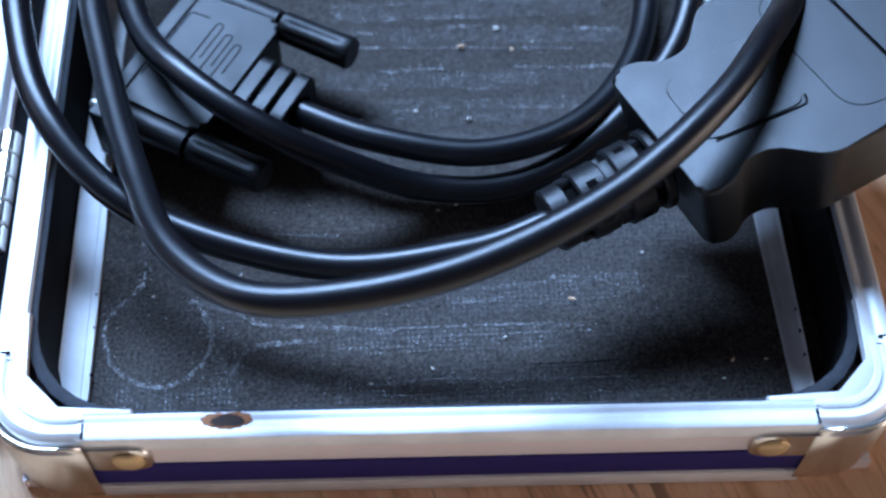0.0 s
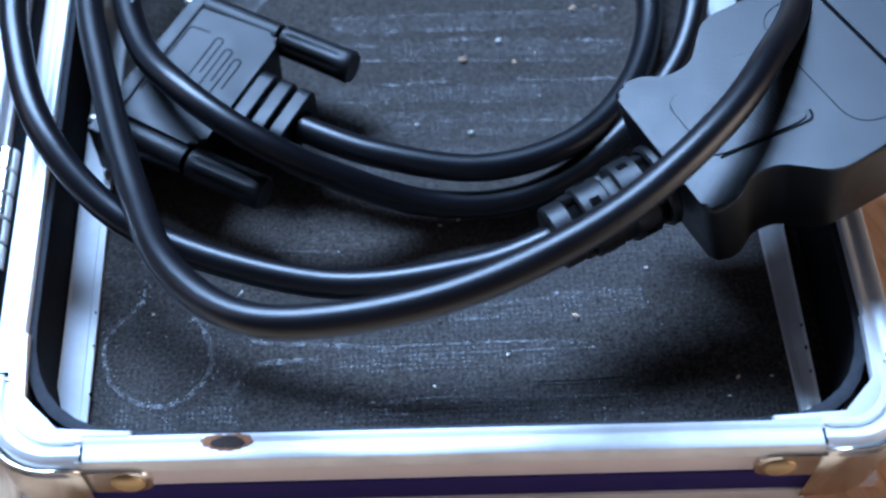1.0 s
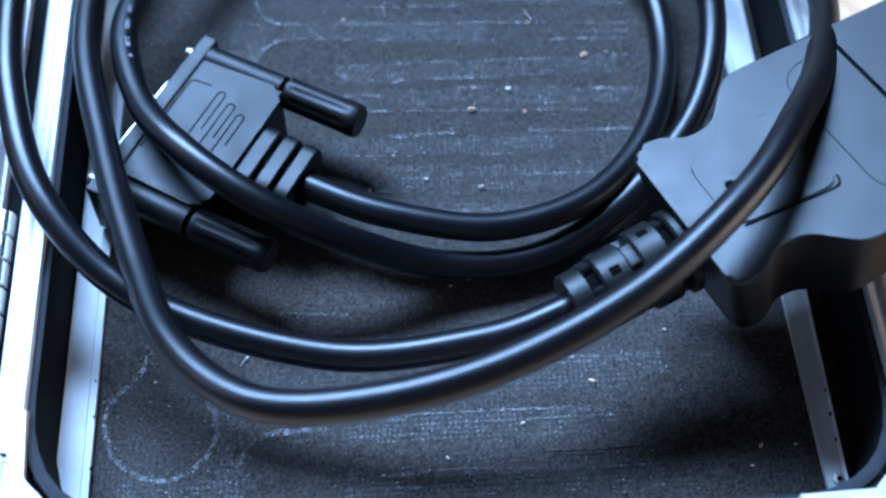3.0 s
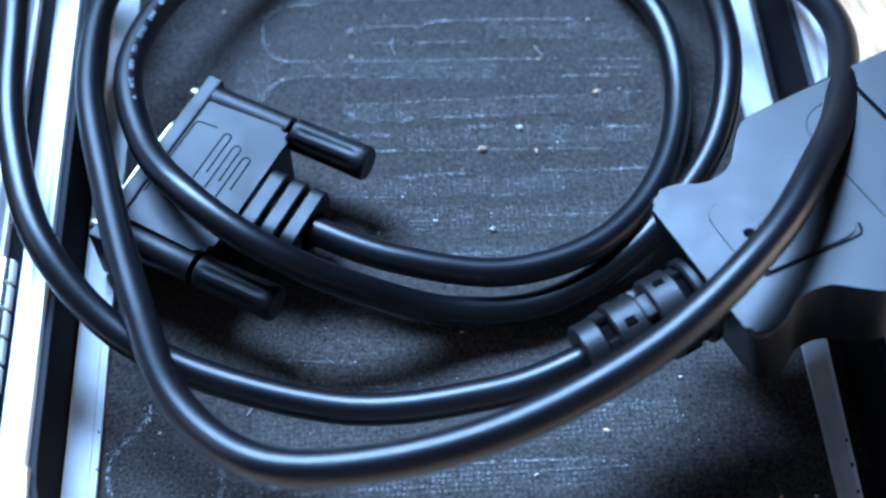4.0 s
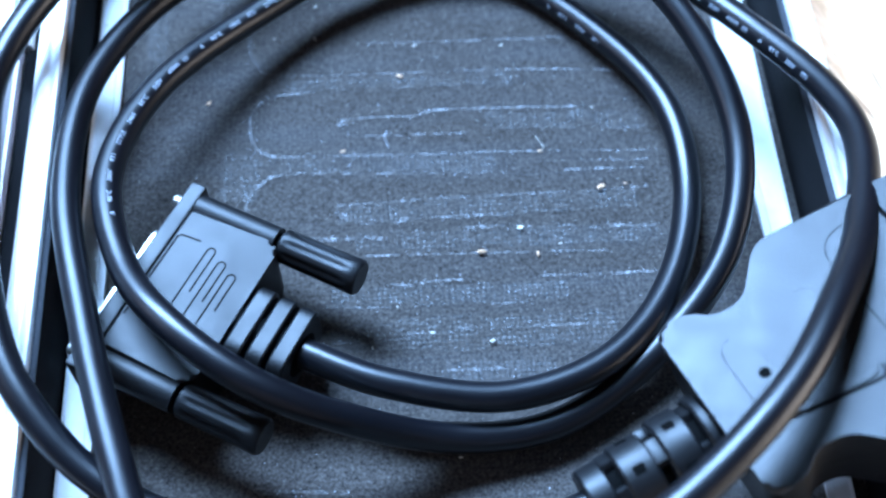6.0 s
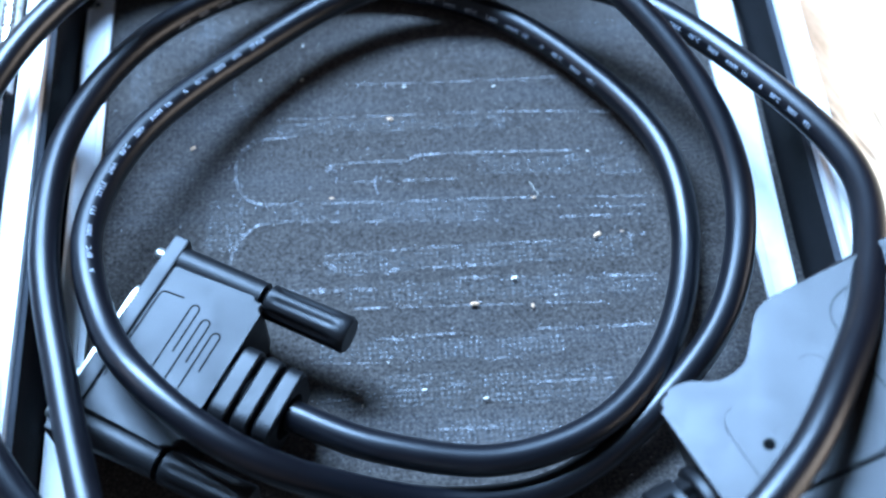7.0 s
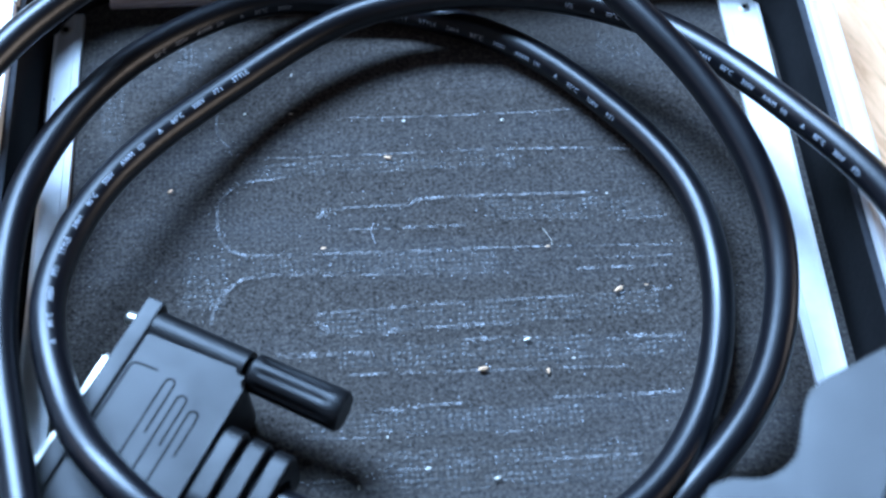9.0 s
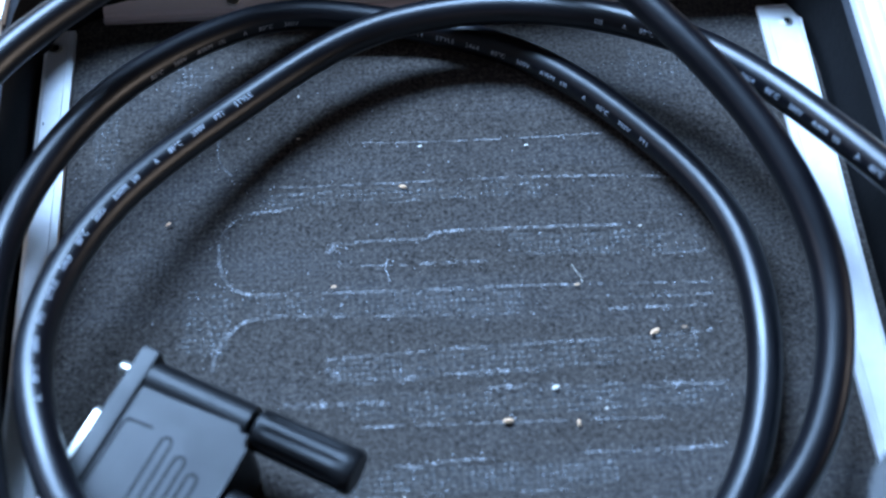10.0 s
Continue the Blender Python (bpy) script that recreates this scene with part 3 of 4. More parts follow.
OVER_PLUG = [(-.0339, .2600, .0110), (-.0541, .2372, .0157), (-.0622, .2130, .0195), (-.0575, .1903, .0226), (-.0474, .1747, .0260),
             (-.0335, .1637, .0239), (-.0184, .1594, .0165), (.0013, .1583, .0068), (.0217, .1611, .0044)]
RIGHT_RISE = [(.0412, .1738, .0060), (.0568, .1912, .0127), (.0621, .2160, .0184), (.0537, .2427, .0244), (.0314, .2755, .0286),
              (.0092, .3029, .0298), (-.0147, .3064, .0292)]
OUTER_LEFT = [(-.0411, .2860, .0286), (-.0689, .2610, .0290), (-.0827, .2349, .0289), (-.0832, .2112, .0290), (-.0806, .1874, .0290),
              (-.0726, .1635, .0271), (-.0545, .1449, .0217), (-.0213, .1325, .0204), (.0060, .1323, .0233), (.0221, .1367, .0254), (.0320, .1410, .0272)]
COURSE = spline(INNER_LOOP + LEFT_BEND + FRONT_ARC + OVER_PLUG + RIGHT_RISE + OUTER_LEFT, 10)


def frames_along(line):
    """At each point of a line: the point, the way on, a sideways and an upward direction."""
    out = []
    for i, p in enumerate(line):
        t = (line[min(i + 1, len(line) - 1)] - line[max(i - 1, 0)]).normalized()
        side = t.cross(Vector((0, 0, 1))).normalized()
        out.append((p, t, side, side.cross(t).normalized()))
    return out


def cord():
    bm = bmesh.new()
    sides = 18
    rings = []
    for p, t, s, u in frames_along(COURSE):
        rings.append([bm.verts.new(p + R_CORD * (math.cos(a) * s + math.sin(a) * u)) for a in [2 * math.pi * k / sides for k in range(sides)]])
    for a, b in zip(rings, rings[1:]):
        for k in range(sides):
            j = (k + 1) % sides
            bm.faces.new((a[k], b[k], b[j], a[j]))
    bm.faces.new(rings[0])
    bm.faces.new(rings[-1][::-1])
    bmesh.ops.recalc_face_normals(bm, faces=bm.faces)
    return part("cord", bm, CORD, cable, "glossy black rubber cord with white print")


cord_ob = cord()


def print_on_cord(text, start, turn, height=0.0019, flip=False, gap=1.0):
    """Ink letters laid round the cord: start is the length along it, turn the angle up from its side."""
    fr = frames_along(COURSE)
    run = [0.0]
    for a, b in zip(COURSE, COURSE[1:]):
        run.append(run[-1] + (b - a).length)
    curve = bpy.data.curves.new("print", 'FONT')
    curve.body, curve.size, curve.resolution_u = text, height * 1.38, 2
    curve.space_character = gap
    ob = bpy.data.objects.new("print", curve)
    scene.collection.objects.link(ob)
    bpy.context.view_layer.update()
    me = bpy.data.meshes.new_from_object(ob.evaluated_get(bpy.context.evaluated_depsgraph_get()))
    bpy.data.objects.remove(ob)
    bm = bmesh.new()
    bm.from_mesh(me)
    bpy.data.meshes.remove(me)
    bmesh.ops.triangulate(bm, faces=bm.faces)
    bmesh.ops.subdivide_edges(bm, edges=[e for e in bm.edges if e.calc_length() > height * 0.3], cuts=3, use_grid_fill=True)
    for v in bm.verts:
        x, y = v.co.x, v.co.y - height / 2
        if flip:
            x, y = -x, -y
        at = min(max(start + x, 0.0), run[-1] - 1e-6)
        i = max(j for j in range(len(run)) if run[j] <= at)
        k = (at - run[i]) / max(run[i + 1] - run[i], 1e-9)
        p = fr[i][0].lerp(fr[i + 1][0], k)
        s = fr[i][2].lerp(fr[i + 1][2], k).normalized()
        u = fr[i][3].lerp(fr[i + 1][3], k).normalized()
        a = turn + y / R_CORD
        v.co = p + (R_CORD + 0.00007) * (math.cos(a) * s + math.sin(a) * u)
    return part("printing", bm, INK, cord_ob, "small white printed letters", smooth=False)


def run_at(point):
    """The length along the cord nearest to a place."""
    best, total, where = 9, 0, 0
    for a, b in zip(COURSE, COURSE[1:]):
        if (a - Vector(point)).length < best:
            best, where = (a - Vector(point)).length, total
        total += (b - a).length
    return where


WORDS = ["STYLE", "2464", "80°C", "300V", "AWM", "I/II", "A", "80°C", "300V", "FT1"]


def print_run(anchor, first, last, turn):
    """The repeating print along a stretch of the cord, so that AWM falls on the anchor; first and last count words from it."""
    start = run_at(anchor)
    for k in range(first, last + 1):
        at = start
        for j in range(min(k, 0), max(k, 0)):
            a, b = WORDS[(4 + j) % len(WORDS)], WORDS[(5 + j) % len(WORDS)]
            at += (-1 if k > 0 else 1) * ((len(a) + len(b)) / 2 * 0.00066 + 0.0028)
        word = WORDS[(4 + k) % len(WORDS)]
        print_on_cord(word, at + len(word) * 0.00033, radians(turn), 0.00098, True, 1.1)


def slab_ring(a, b, hw, hh, r=0.003):
    """A ring with flat sides, standing across x from a to b, its edges eased."""
    prof = rounded([(-hw, -hh), (hw, -hh), (hw, hh), (-hw, hh)], r, 5)
    rows = []
    for x, k in ((a, 0.94), (a + 0.0004, 1.0), (b - 0.0004, 1.0), (b, 0.94)):
        rows.append(Matrix(((0, 1, 0, x), (k, 0, 0, 0), (0, 0, k, 0), (0, 0, 0, 1))))
    return swept(prof, rows)


# ---- moulded plug with the thumb screws
HOOD_M = Matrix.Translation((-0.024, 0.174, 0.0)) @ Matrix(((0.868, 0.497, 0, 0), (-0.497, 0.868, 0, 0), (0, 0, 1, 0), (0, 0, 0, 1)))


def hood():
    h = even(part("connector_hood", moved(prism(rounded([(-0.0350, -0.0165), (-0.0168, -0.0165), (-0.0150, -0.0148), (-0.0150, 0.0148), (-0.0168, 0.0165), (-0.0350, 0.0165)][::1], 0.0012, 3),
                                           0.0018, 0.0166, 0.0011, 3), HOOD_M), HOOD, cable, "matt black moulded connector hood"))
    even(part("flange", moved(prism(rounded([(-0.0385, -0.0222), (-0.0350, -0.0222), (-0.0350, 0.0222), (-0.0385, 0.0222)], 0.0008, 3), 0.0022, 0.0163, 0.0006), HOOD_M), HOOD, h))
    # metal shell of the plug
    dee = rounded([(-0.0124, 0.0030), (0.0124, 0.0030), (0.0108, -0.0034), (-0.0108, -0.0034)][::-1], 0.0022, 4)
    bm = bmesh.new()
    ring0 = [bm.verts.new((-0.0416, a, b + 0.0080)) for a, b in dee]
    ring1 = [bm.verts.new((-0.0396, a * 1.02, b + 0.0080)) for a, b in dee]
    ring2 = [bm.verts.new((-0.0416, a * 0.95, b * 0.88 + 0.0080)) for a, b in dee]
    ring3 = [bm.verts.new((-0.0400, a * 0.95, b * 0.88 + 0.0080)) for a, b in dee]
    n = len(dee)
    for a, b in ((ring1, ring0), (ring0, ring2), (ring2, ring3)):
        for i in range(n):
            j = (i + 1) % n
            bm.faces.new((a[i], a[j], b[j], b[i]))
    bm.faces.new(ring3)
    bmesh.ops.recalc_face_normals(bm, faces=bm.faces)
    part("shell", moved(bm, HOOD_M), STEEL, h, "bright nickel-plated plug shell")
    part("shell_plate", moved(prism(rounded([(-0.0394, -0.0196), (-0.0384, -0.0196), (-0.0384, 0.0196), (-0.0394, 0.0196)], 0.0003, 2), 0.0030, 0.0098, 0.0003), HOOD_M), STEEL, h, "nickel-plated mounting plate")
    # long thumb screws with fluted knobs
    for v in (-0.0182, 0.0182):
        barrel = lathe([(-0.0350, 0.0032), (-0.0172, 0.0032)], 20)
        part("screw_barrel", moved(barrel, HOOD_M @ Matrix.Translation((0, v, 0.0133))), HOOD, h)
        neck = lathe([(-0.0172, 0.0022), (-0.0160, 0.0022)], 16)
        part("screw_neck", moved(neck, HOOD_M @ Matrix.Translation((0, v, 0.0133))), GROOVE, h)
        bm = bmesh.new()
        sides = 48
        rows = []
        for x, r, flute in ((-0.0162, 0.0028, 0), (-0.0158, 0.0034, 0), (-0.0146, 0.0034, 0), (-0.0138, 0.0034, 1), (-0.0030, 0.0035, 1), (-0.0012, 0.0036, 0), (0.0004, 0.0036, 0), (0.0010, 0.0032, 0), (0.0010, 0.0014, 0)):
            row = []
            for k in range(sides):
                a = 2 * math.pi * k / sides
                rr = r - (0.00042 if flute and k % 6 in (0, 1) else 0)
                row.append(bm.verts.new((x, rr * math.cos(a), rr * math.sin(a))))
            rows.append(row)
        for a, b in zip(rows, rows[1:]):
            for k in range(sides):
                j = (k + 1) % sides
                bm.faces.new((a[k], a[j], b[j], b[k]))
        bm.faces.new(rows[0][::-1])
        bm.faces.new(rows[-1])
        bmesh.ops.recalc_face_normals(bm, faces=bm.faces)
        part("thumb_screw", moved(bm, HOOD_M @ Matrix.Translation((0, v, 0.0133)) @ pose(0, 0, 0, 9, 0, 0)), HOOD, h, "ribbed black thumb screw knob")
        pin = lathe([(-0.0408, 0.0009), (-0.0404, 0.0012), (-0.0385, 0.0012)], 12)
        part("screw_tip", moved(pin, HOOD_M @ Matrix.Translation((0, v, 0.0133))), STEEL, h)
    # hooked grip lines engraved in the top
    def hook(u0, u1, v0, v1, back):
        """A fine engraved line: from the low side up to a rounded end and back."""
        if back > 0.003:
            r, legs = 0.0011, [(u0 + back, v1 + 0.0002)]
            bow = [(u0 + r - r * math.cos(a), v1 - r + r * math.sin(a)) for a in [radians(15 * k) for k in range(7)]]
        else:
            r, legs = back / 2, [(u0 + back, v0 + 0.45 * (v1 - v0))]
            bow = [(u0 + r - r * math.cos(a), v1 - r + r * math.sin(a)) for a in [radians(15 * k) for k in range(13)]]
        pts = [Vector((a, b, 0)) for a, b in [(u0, v0)] + bow + legs]
        rows = []
        for i, p in enumerate(pts):
            t = (pts[min(i + 1, len(pts) - 1)] - pts[max(i - 1, 0)]).normalized()
            rows.append(Matrix(((t.y, t.x, 0, p.x), (-t.x, t.y, 0, p.y), (0, 0, 1, 0.01662), (0, 0, 0, 1))))
        prof = [(-0.00015, -0.0001), (0.00015, -0.0001), (0.00015, 0.00005), (-0.00015, 0.00005)]
        part("grip_line", moved(swept(prof, rows), HOOD_M), GROOVE, h)
    hook(-0.0340, 0, -0.0090, 0.0104, 0.0046)
    hook(-0.0272, 0, -0.0080, 0.0102, 0.0017)
    hook(-0.0239, 0, -0.0080, 0.0084, 0.0017)
    hook(-0.0208, 0, -0.0080, 0.0068, 0.0017)
    # ribbed strain relief
    core = lathe([(-0.0160, 0.0058), (-0.0020, 0.0050), (-0.0012, 0.0034)], 24, 0.9)
    part("strain_relief", moved(core, HOOD_M @ Matrix.Translation((0, 0, 0.0112))), GROOVE, h)
    for a, b, r in ((-0.0142, -0.0106, 0.0080), (-0.0096, -0.0062, 0.0078), (-0.0052, -0.0018, 0.0076)):
        ring = slab_ring(a, b, r, 0.0056, 0.0032)
        part("relief_ring", moved(ring, HOOD_M @ Matrix.Translation((0, 0, 0.0112))), BOOT, h)


hood()

# ---- wide diagnostic plug leaning on the right-hand edge of the case
PLUG_X = Vector((0.917, 0.398, 0.168)).normalized()
PLUG_N = Vector((-0.1967, 0.0604, 0.9786)).normalized()
PLUG_X = (PLUG_X - PLUG_N * PLUG_X.dot(PLUG_N)).normalized()
PLUG_Y = PLUG_N.cross(PLUG_X)
PLUG_O = Vector((0.0408, 0.1462, 0.0388))
PLUG_M = Matrix(((PLUG_X.x, PLUG_Y.x, PLUG_N.x, PLUG_O.x), (PLUG_X.y, PLUG_Y.y, PLUG_N.y, PLUG_O.y), (PLUG_X.z, PLUG_Y.z, PLUG_N.z, PLUG_O.z), (0, 0, 0, 1)))


def wide_plug():
    half = [(0.0004, 0.0174, 0.0042), (0.0068, 0.0171, 0.003), (0.0105, 0.0140, 0.004), (0.0160, 0.0142, 0.004), (0.0235, 0.0226, 0.003), (0.0450, 0.0226, 0.0), ]
    low = [(u, -v if v < 0.02 else -0.0214) for u, v, r in half]
    high = [(u, v) for u, v, r in half][::-1]
    rad = [r for u, v, r in half]
    outline = rounded(low + high, rad + rad[::-1], 6)
    shape = prism(outline, -0.0215, 0.0, 0.0010, 4)
    for v in shape.verts:
        # the shell narrows below its upper half
        if v.co.z < -0.01:
            v.co.x, v.co.y = 0.0240 + (v.co.x - 0.0240) * 0.90, v.co.y * 0.84
    body = even(part("plug_body", moved(shape, PLUG_M), PLUG, cable, "wide black moulded diagnostic plug body"))
    even(part("plug_nose", moved(prism(rounded([(0.0452, -0.0222), (0.0640, -0.0212), (0.0640, 0.0212), (0.0452, 0.0222)], 0.0015, 4), -0.0210, -0.0004, 0.0010, 3), PLUG_M), PLUG, body, "black plug nose behind a fine seam"))
    part("seam", moved(prism([(0.0448, -0.0218), (0.0454, -0.0218), (0.0454, 0.0218), (0.0448, 0.0218)], -0.0208, -0.0008), PLUG_M), GROOVE, body)
    # raised grip shield with fine ridges
    shield = rounded([(0.0070, -0.0072), (0.0266, -0.0090), (0.0270, 0.0112), (0.0072, 0.0088)], [0.003, 0.0024, 0.0040, 0.003], 6)
    even(part("grip_pad", moved(prism(shield, -0.0004, 0.00034, 0.00022), PLUG_M), PLUG, body, "slightly raised grip pad with fine ridges"))
    for k in range(16):
        u = 0.0130 + k * 0.00080
        part("grip_ridge", moved(prism([(u, -0.0070), (u + 0.0004, -0.0070), (u + 0.0004, 0.0030), (u, 0.0030)], 0.0001, 0.00042), PLUG_M), PLUG, body, smooth=False)
    # dark engraved line along one side of the pad, turning up at its end, and a faint panel line towards the nose
    def engraved(name, pts, half, lift):
        rows = []
        for i, p in enumerate(pts):
            t = (pts[min(i + 1, len(pts) - 1)] - pts[max(i - 1, 0)]).normalized()
            rows.append(Matrix(((t.y, t.x, 0, p.x), (-t.x, t.y, 0, p.y), (0, 0, 1, 0.00005), (0, 0, 0, 1))))
        part(name, moved(swept([(-half, -0.0001), (half, -0.0001), (half * 0.85, lift), (-half * 0.85, lift)], rows), PLUG_M), GROOVE, body)

    engraved("pad_groove", spline([Vector(p) for p in ((0.0086, -0.0078, 0), (0.0170, -0.0086, 0), (0.0252, -0.0094, 0), (0.0268, -0.0088, 0), (0.0273, -0.0074, 0))], 6), 0.00024, 0.00012)
    panel = rounded([(0.0448, -0.0166), (0.0316, -0.0158), (0.0316, 0.0172), (0.0448, 0.0178)], [0, 0.0060, 0.0060, 0], 8)
    engraved("panel_line", [Vector((*p, 0)) for p in panel], 0.00009, 0.00003)
    hole = lathe([(0, 0.0010), (0.0003, 0.0010)], 18)
    part("pin_hole", moved(hole, PLUG_M @ Matrix.Translation((0.0112, 0.0008, 0.0001)) @ pose(0, 0, 0, 0, -90, 0)), GROOVE, body, "small dark round hole")
    # slotted strain relief
    BM = PLUG_M @ Matrix.Translation((0, 0, -0.0100))
    core = lathe([(-0.0220, 0.0046), (0.0010, 0.0060)], 24)
    part("strain_relief", moved(core, BM), GROOVE, body)
    for a, b, r in ((-0.0228, -0.0184, 0.0062), (-0.0166, -0.0106, 0.0070), (-0.0088, -0.0032, 0.0077), (-0.0016, 0.0006, 0.0081)):
        ring = lathe([(a, r - 0.0005), (a + 0.0005, r), (b - 0.0005, r), (b, r - 0.0005)], 28)
        part("relief_ring", moved(ring, BM), BOOT, body)
    for a, b in ((-0.0186, -0.0164), (-0.0108, -0.0086), (-0.0034, -0.0014)):
        for k in range(4):
            t = radians(45 + 90 * k)
            bridge = box(a - 0.0002, b + 0.0002, -0.0024, 0.0024, 0.0044, 0.0062 if a < -0.012 else 0.0068, 0.0005)
            part("relief_bridge", moved(bridge, BM @ pose(0, 0, 0, math.degrees(t) + (45 if a > -0.012 and a < -0.009 else 0), 0, 0)), BOOT, body)

    # dark slots through the rings
    for u, r in ((-0.0136, 0.0070), (-0.0060, 0.0077)):
        for k in range(6):
            slot = box(u - 0.0011, u + 0.0011, -0.0009, 0.0009, r - 0.0012, r + 0.00008, 0.0003)
            part("relief_slot", moved(slot, BM @ pose(0, 0, 0, 60 * k + (30 if u > -0.01 else 0) + 12, 0, 0)), GROOVE, body)


wide_plug()

# ---------------------------------------------------------------- print on the cord
print_run((0.0666, 0.2410, 0.0222), -9, 5, 151)
print_run((-0.0526, 0.2396, 0.0152), -8, 6, 112)
print_run((0.0253, 0.2710, 0.0033), -6, 5, 155)
print_run((-0.0400, 0.2780, 0.0095), -2, 4, 165)

# ---------------------------------------------------------------- marks on the cloth
TRACES = []


def dust_mark(points, width, material=DUST):
    """A ribbon of dust lying on the cloth."""
    line = spline([Vector((x, y, 0)) for x, y in points], 8) if len(points) > 2 else [Vector((*points[0], 0)).lerp(Vector((*points[1], 0)), k / 12) for k in range(13)]
    TRACES.extend((p, width) for p in line)
    bm = bmesh.new()
    last = None
    for i, p in enumerate(line):
        t = (line[min(i + 1, len(line) - 1)] - line[max(i - 1, 0)]).normalized()
        s = Vector((-t.y, t.x, 0)) * width * (0.6 if material is HAZE else 0.44) * (0.6 + 0.7 * abs(noise.noise(p * 320)) + 0.2 * random.random())
        z = 0.00030
        pair = (bm.verts.new((p.x + s.x, p.y + s.y, z)), bm.verts.new((p.x - s.x, p.y - s.y, z)))
        if last:
            bm.faces.new((last[0], last[1], pair[1], pair[0]))
        last = pair
    bmesh.ops.recalc_face_normals(bm, faces=bm.faces)
    if bm.faces[:][0].normal.z < 0:
        bmesh.ops.reverse_faces(bm, faces=bm.faces)
    ob = part("dust_mark", bm, material, None, "thin white dusty line rubbed into black cloth", smooth=False)
    return tagged(ob, category="dust", group="dust marks on the lining", kind="stuff")

dust_mark([(-0.0323, 0.2506), (-0.0158, 0.2499), (0.0099, 0.2493), (0.0316, 0.2483), (0.0459, 0.2468)], 0.0007)
dust_mark([(-0.0262, 0.2453), (-0.0323, 0.2449), (-0.0363, 0.2419), (-0.0374, 0.2373), (-0.0362, 0.2315), (-0.0322, 0.2286), (-0.0244, 0.2281), (-0.0068, 0.2273), (0.0128, 0.2267)], 0.0008)
dust_mark([(0.0128, 0.2267), (0.0324, 0.2257), (0.0491, 0.2246)], 0.0006)
dust_mark([(-0.0173, 0.2357), (-0.0173, 0.2373), (-0.0072, 0.2377), (-0.0012, 0.2373), (0.0019, 0.2386), (0.0140, 0.2384), (0.0342, 0.2376)], 0.0009)
dust_mark([(-0.0025, 0.2324), (0.0099, 0.2320)], 0.0009)
dust_mark([(0.0298, 0.2209), (0.0464, 0.2204)], 0.0008)
dust_mark([(-0.0192, 0.2237), (-0.0313, 0.2236), (-0.0351, 0.2215), (-0.0375, 0.2184), (-0.0383, 0.2143)], 0.0010)
dust_mark([(-0.0192, 0.2132), (-0.0167, 0.2113)], 0.0016)
dust_mark([(-0.0134, 0.2100), (0.0065, 0.2107), (0.0159, 0.2105)], 0.0006)
dust_mark([(-0.0266, 0.2070), (-0.0182, 0.2067), (-0.0099, 0.2064)], 0.0013)
dust_mark([(0.0062, 0.2076), (0.0137, 0.2077), (0.0212, 0.2072)], 0.0009)
dust_mark([(0.0362, 0.2063), (0.0465, 0.2055)], 0.0009)
dust_mark([(-0.0138, 0.2023), (0.0057, 0.2016), (0.0214, 0.2009), (0.0362, 0.2002)], 0.0008)
dust_mark([(-0.0377, 0.2631), (-0.0375, 0.2567), (-0.0333, 0.2513)], 0.0006)
dust_mark([(0.0015, 0.1752), (0.0133, 0.1749)], 0.0010)
dust_mark([(-0.0628, 0.1360), (-0.0645, 0.1310), (-0.0623, 0.1234), (-0.0566, 0.1191), (-0.0511, 0.1187), (-0.0458, 0.1220), (-0.0433, 0.1275), (-0.0446, 0.1332), (-0.0477, 0.1377)], 0.0014)
dust_mark([(-0.0582, 0.1518), (-0.0573, 0.1436), (-0.0591, 0.1397), (-0.0628, 0.1360)], 0.0014)
dust_mark([(-0.0477, 0.1377), (-0.0408, 0.1347), (-0.0363, 0.1329), (-0.0334, 0.1311), (-0.0228, 0.1303), (-0.0083, 0.1288)], 0.0012)
dust_mark([(-0.0228, 0.1271), (-0.0328, 0.1267), (-0.0372, 0.1247), (-0.0394, 0.1199), (-0.0396, 0.1148)], 0.0014)
dust_mark([(-0.0333, 0.1528), (-0.0181, 0.1514)], 0.0010)
dust_mark([(-0.0050, 0.1270), (0.0322, 0.1272)], 0.0006)
dust_mark([(0.0127, 0.1378), (0.0383, 0.1396)], 0.0007)
dust_mark([(-0.0227, 0.1826), (-0.0053, 0.1827)], 0.0007)
dust_mark([(-0.0178, 0.2230), (-0.0037, 0.2222), (0.0147, 0.2212)], 0.0005)
dust_mark([(-0.0191, 0.2150), (-0.0041, 0.2153), (0.0174, 0.2154), (0.0281, 0.2150)], 0.0007)
dust_mark([(-0.0150, 0.2110), (0.0020, 0.2108), (0.0169, 0.2103)], 0.0005)
dust_mark([(0.0368, 0.2152), (0.0466, 0.2154)], 0.0007)
dust_mark([(-0.0145, 0.2593), (-0.0017, 0.2584), (0.0194, 0.2577), (0.0334, 0.2577)], 0.0005)
dust_mark([(-0.0186, 0.2360), (-0.0158, 0.2374)], 0.0005)
dust_mark([(-0.0170, 0.2332), (-0.0043, 0.2322)], 0.0004)
dust_mark([(0.0158, 0.2329), (0.0303, 0.2321)], 0.0004)
dust_mark([(0.0385, 0.2310), (0.0481, 0.2313)], 0.0008)
dust_mark([(0.0324, 0.2228), (0.0478, 0.2225)], 0.0004)
dust_mark([(-0.0128, 0.1964), (-0.0062, 0.1949), (0.0005, 0.1954), (0.0084, 0.1953)], 0.0008)
dust_mark([(0.0218, 0.1952), (0.0319, 0.1948), (0.0453, 0.1946)], 0.0008)
dust_mark([(-0.0218, 0.1908), (-0.0086, 0.1900), (0.0002, 0.1905)], 0.0006)
dust_mark([(-0.0122, 0.1840), (-0.0002, 0.1835)], 0.0009)
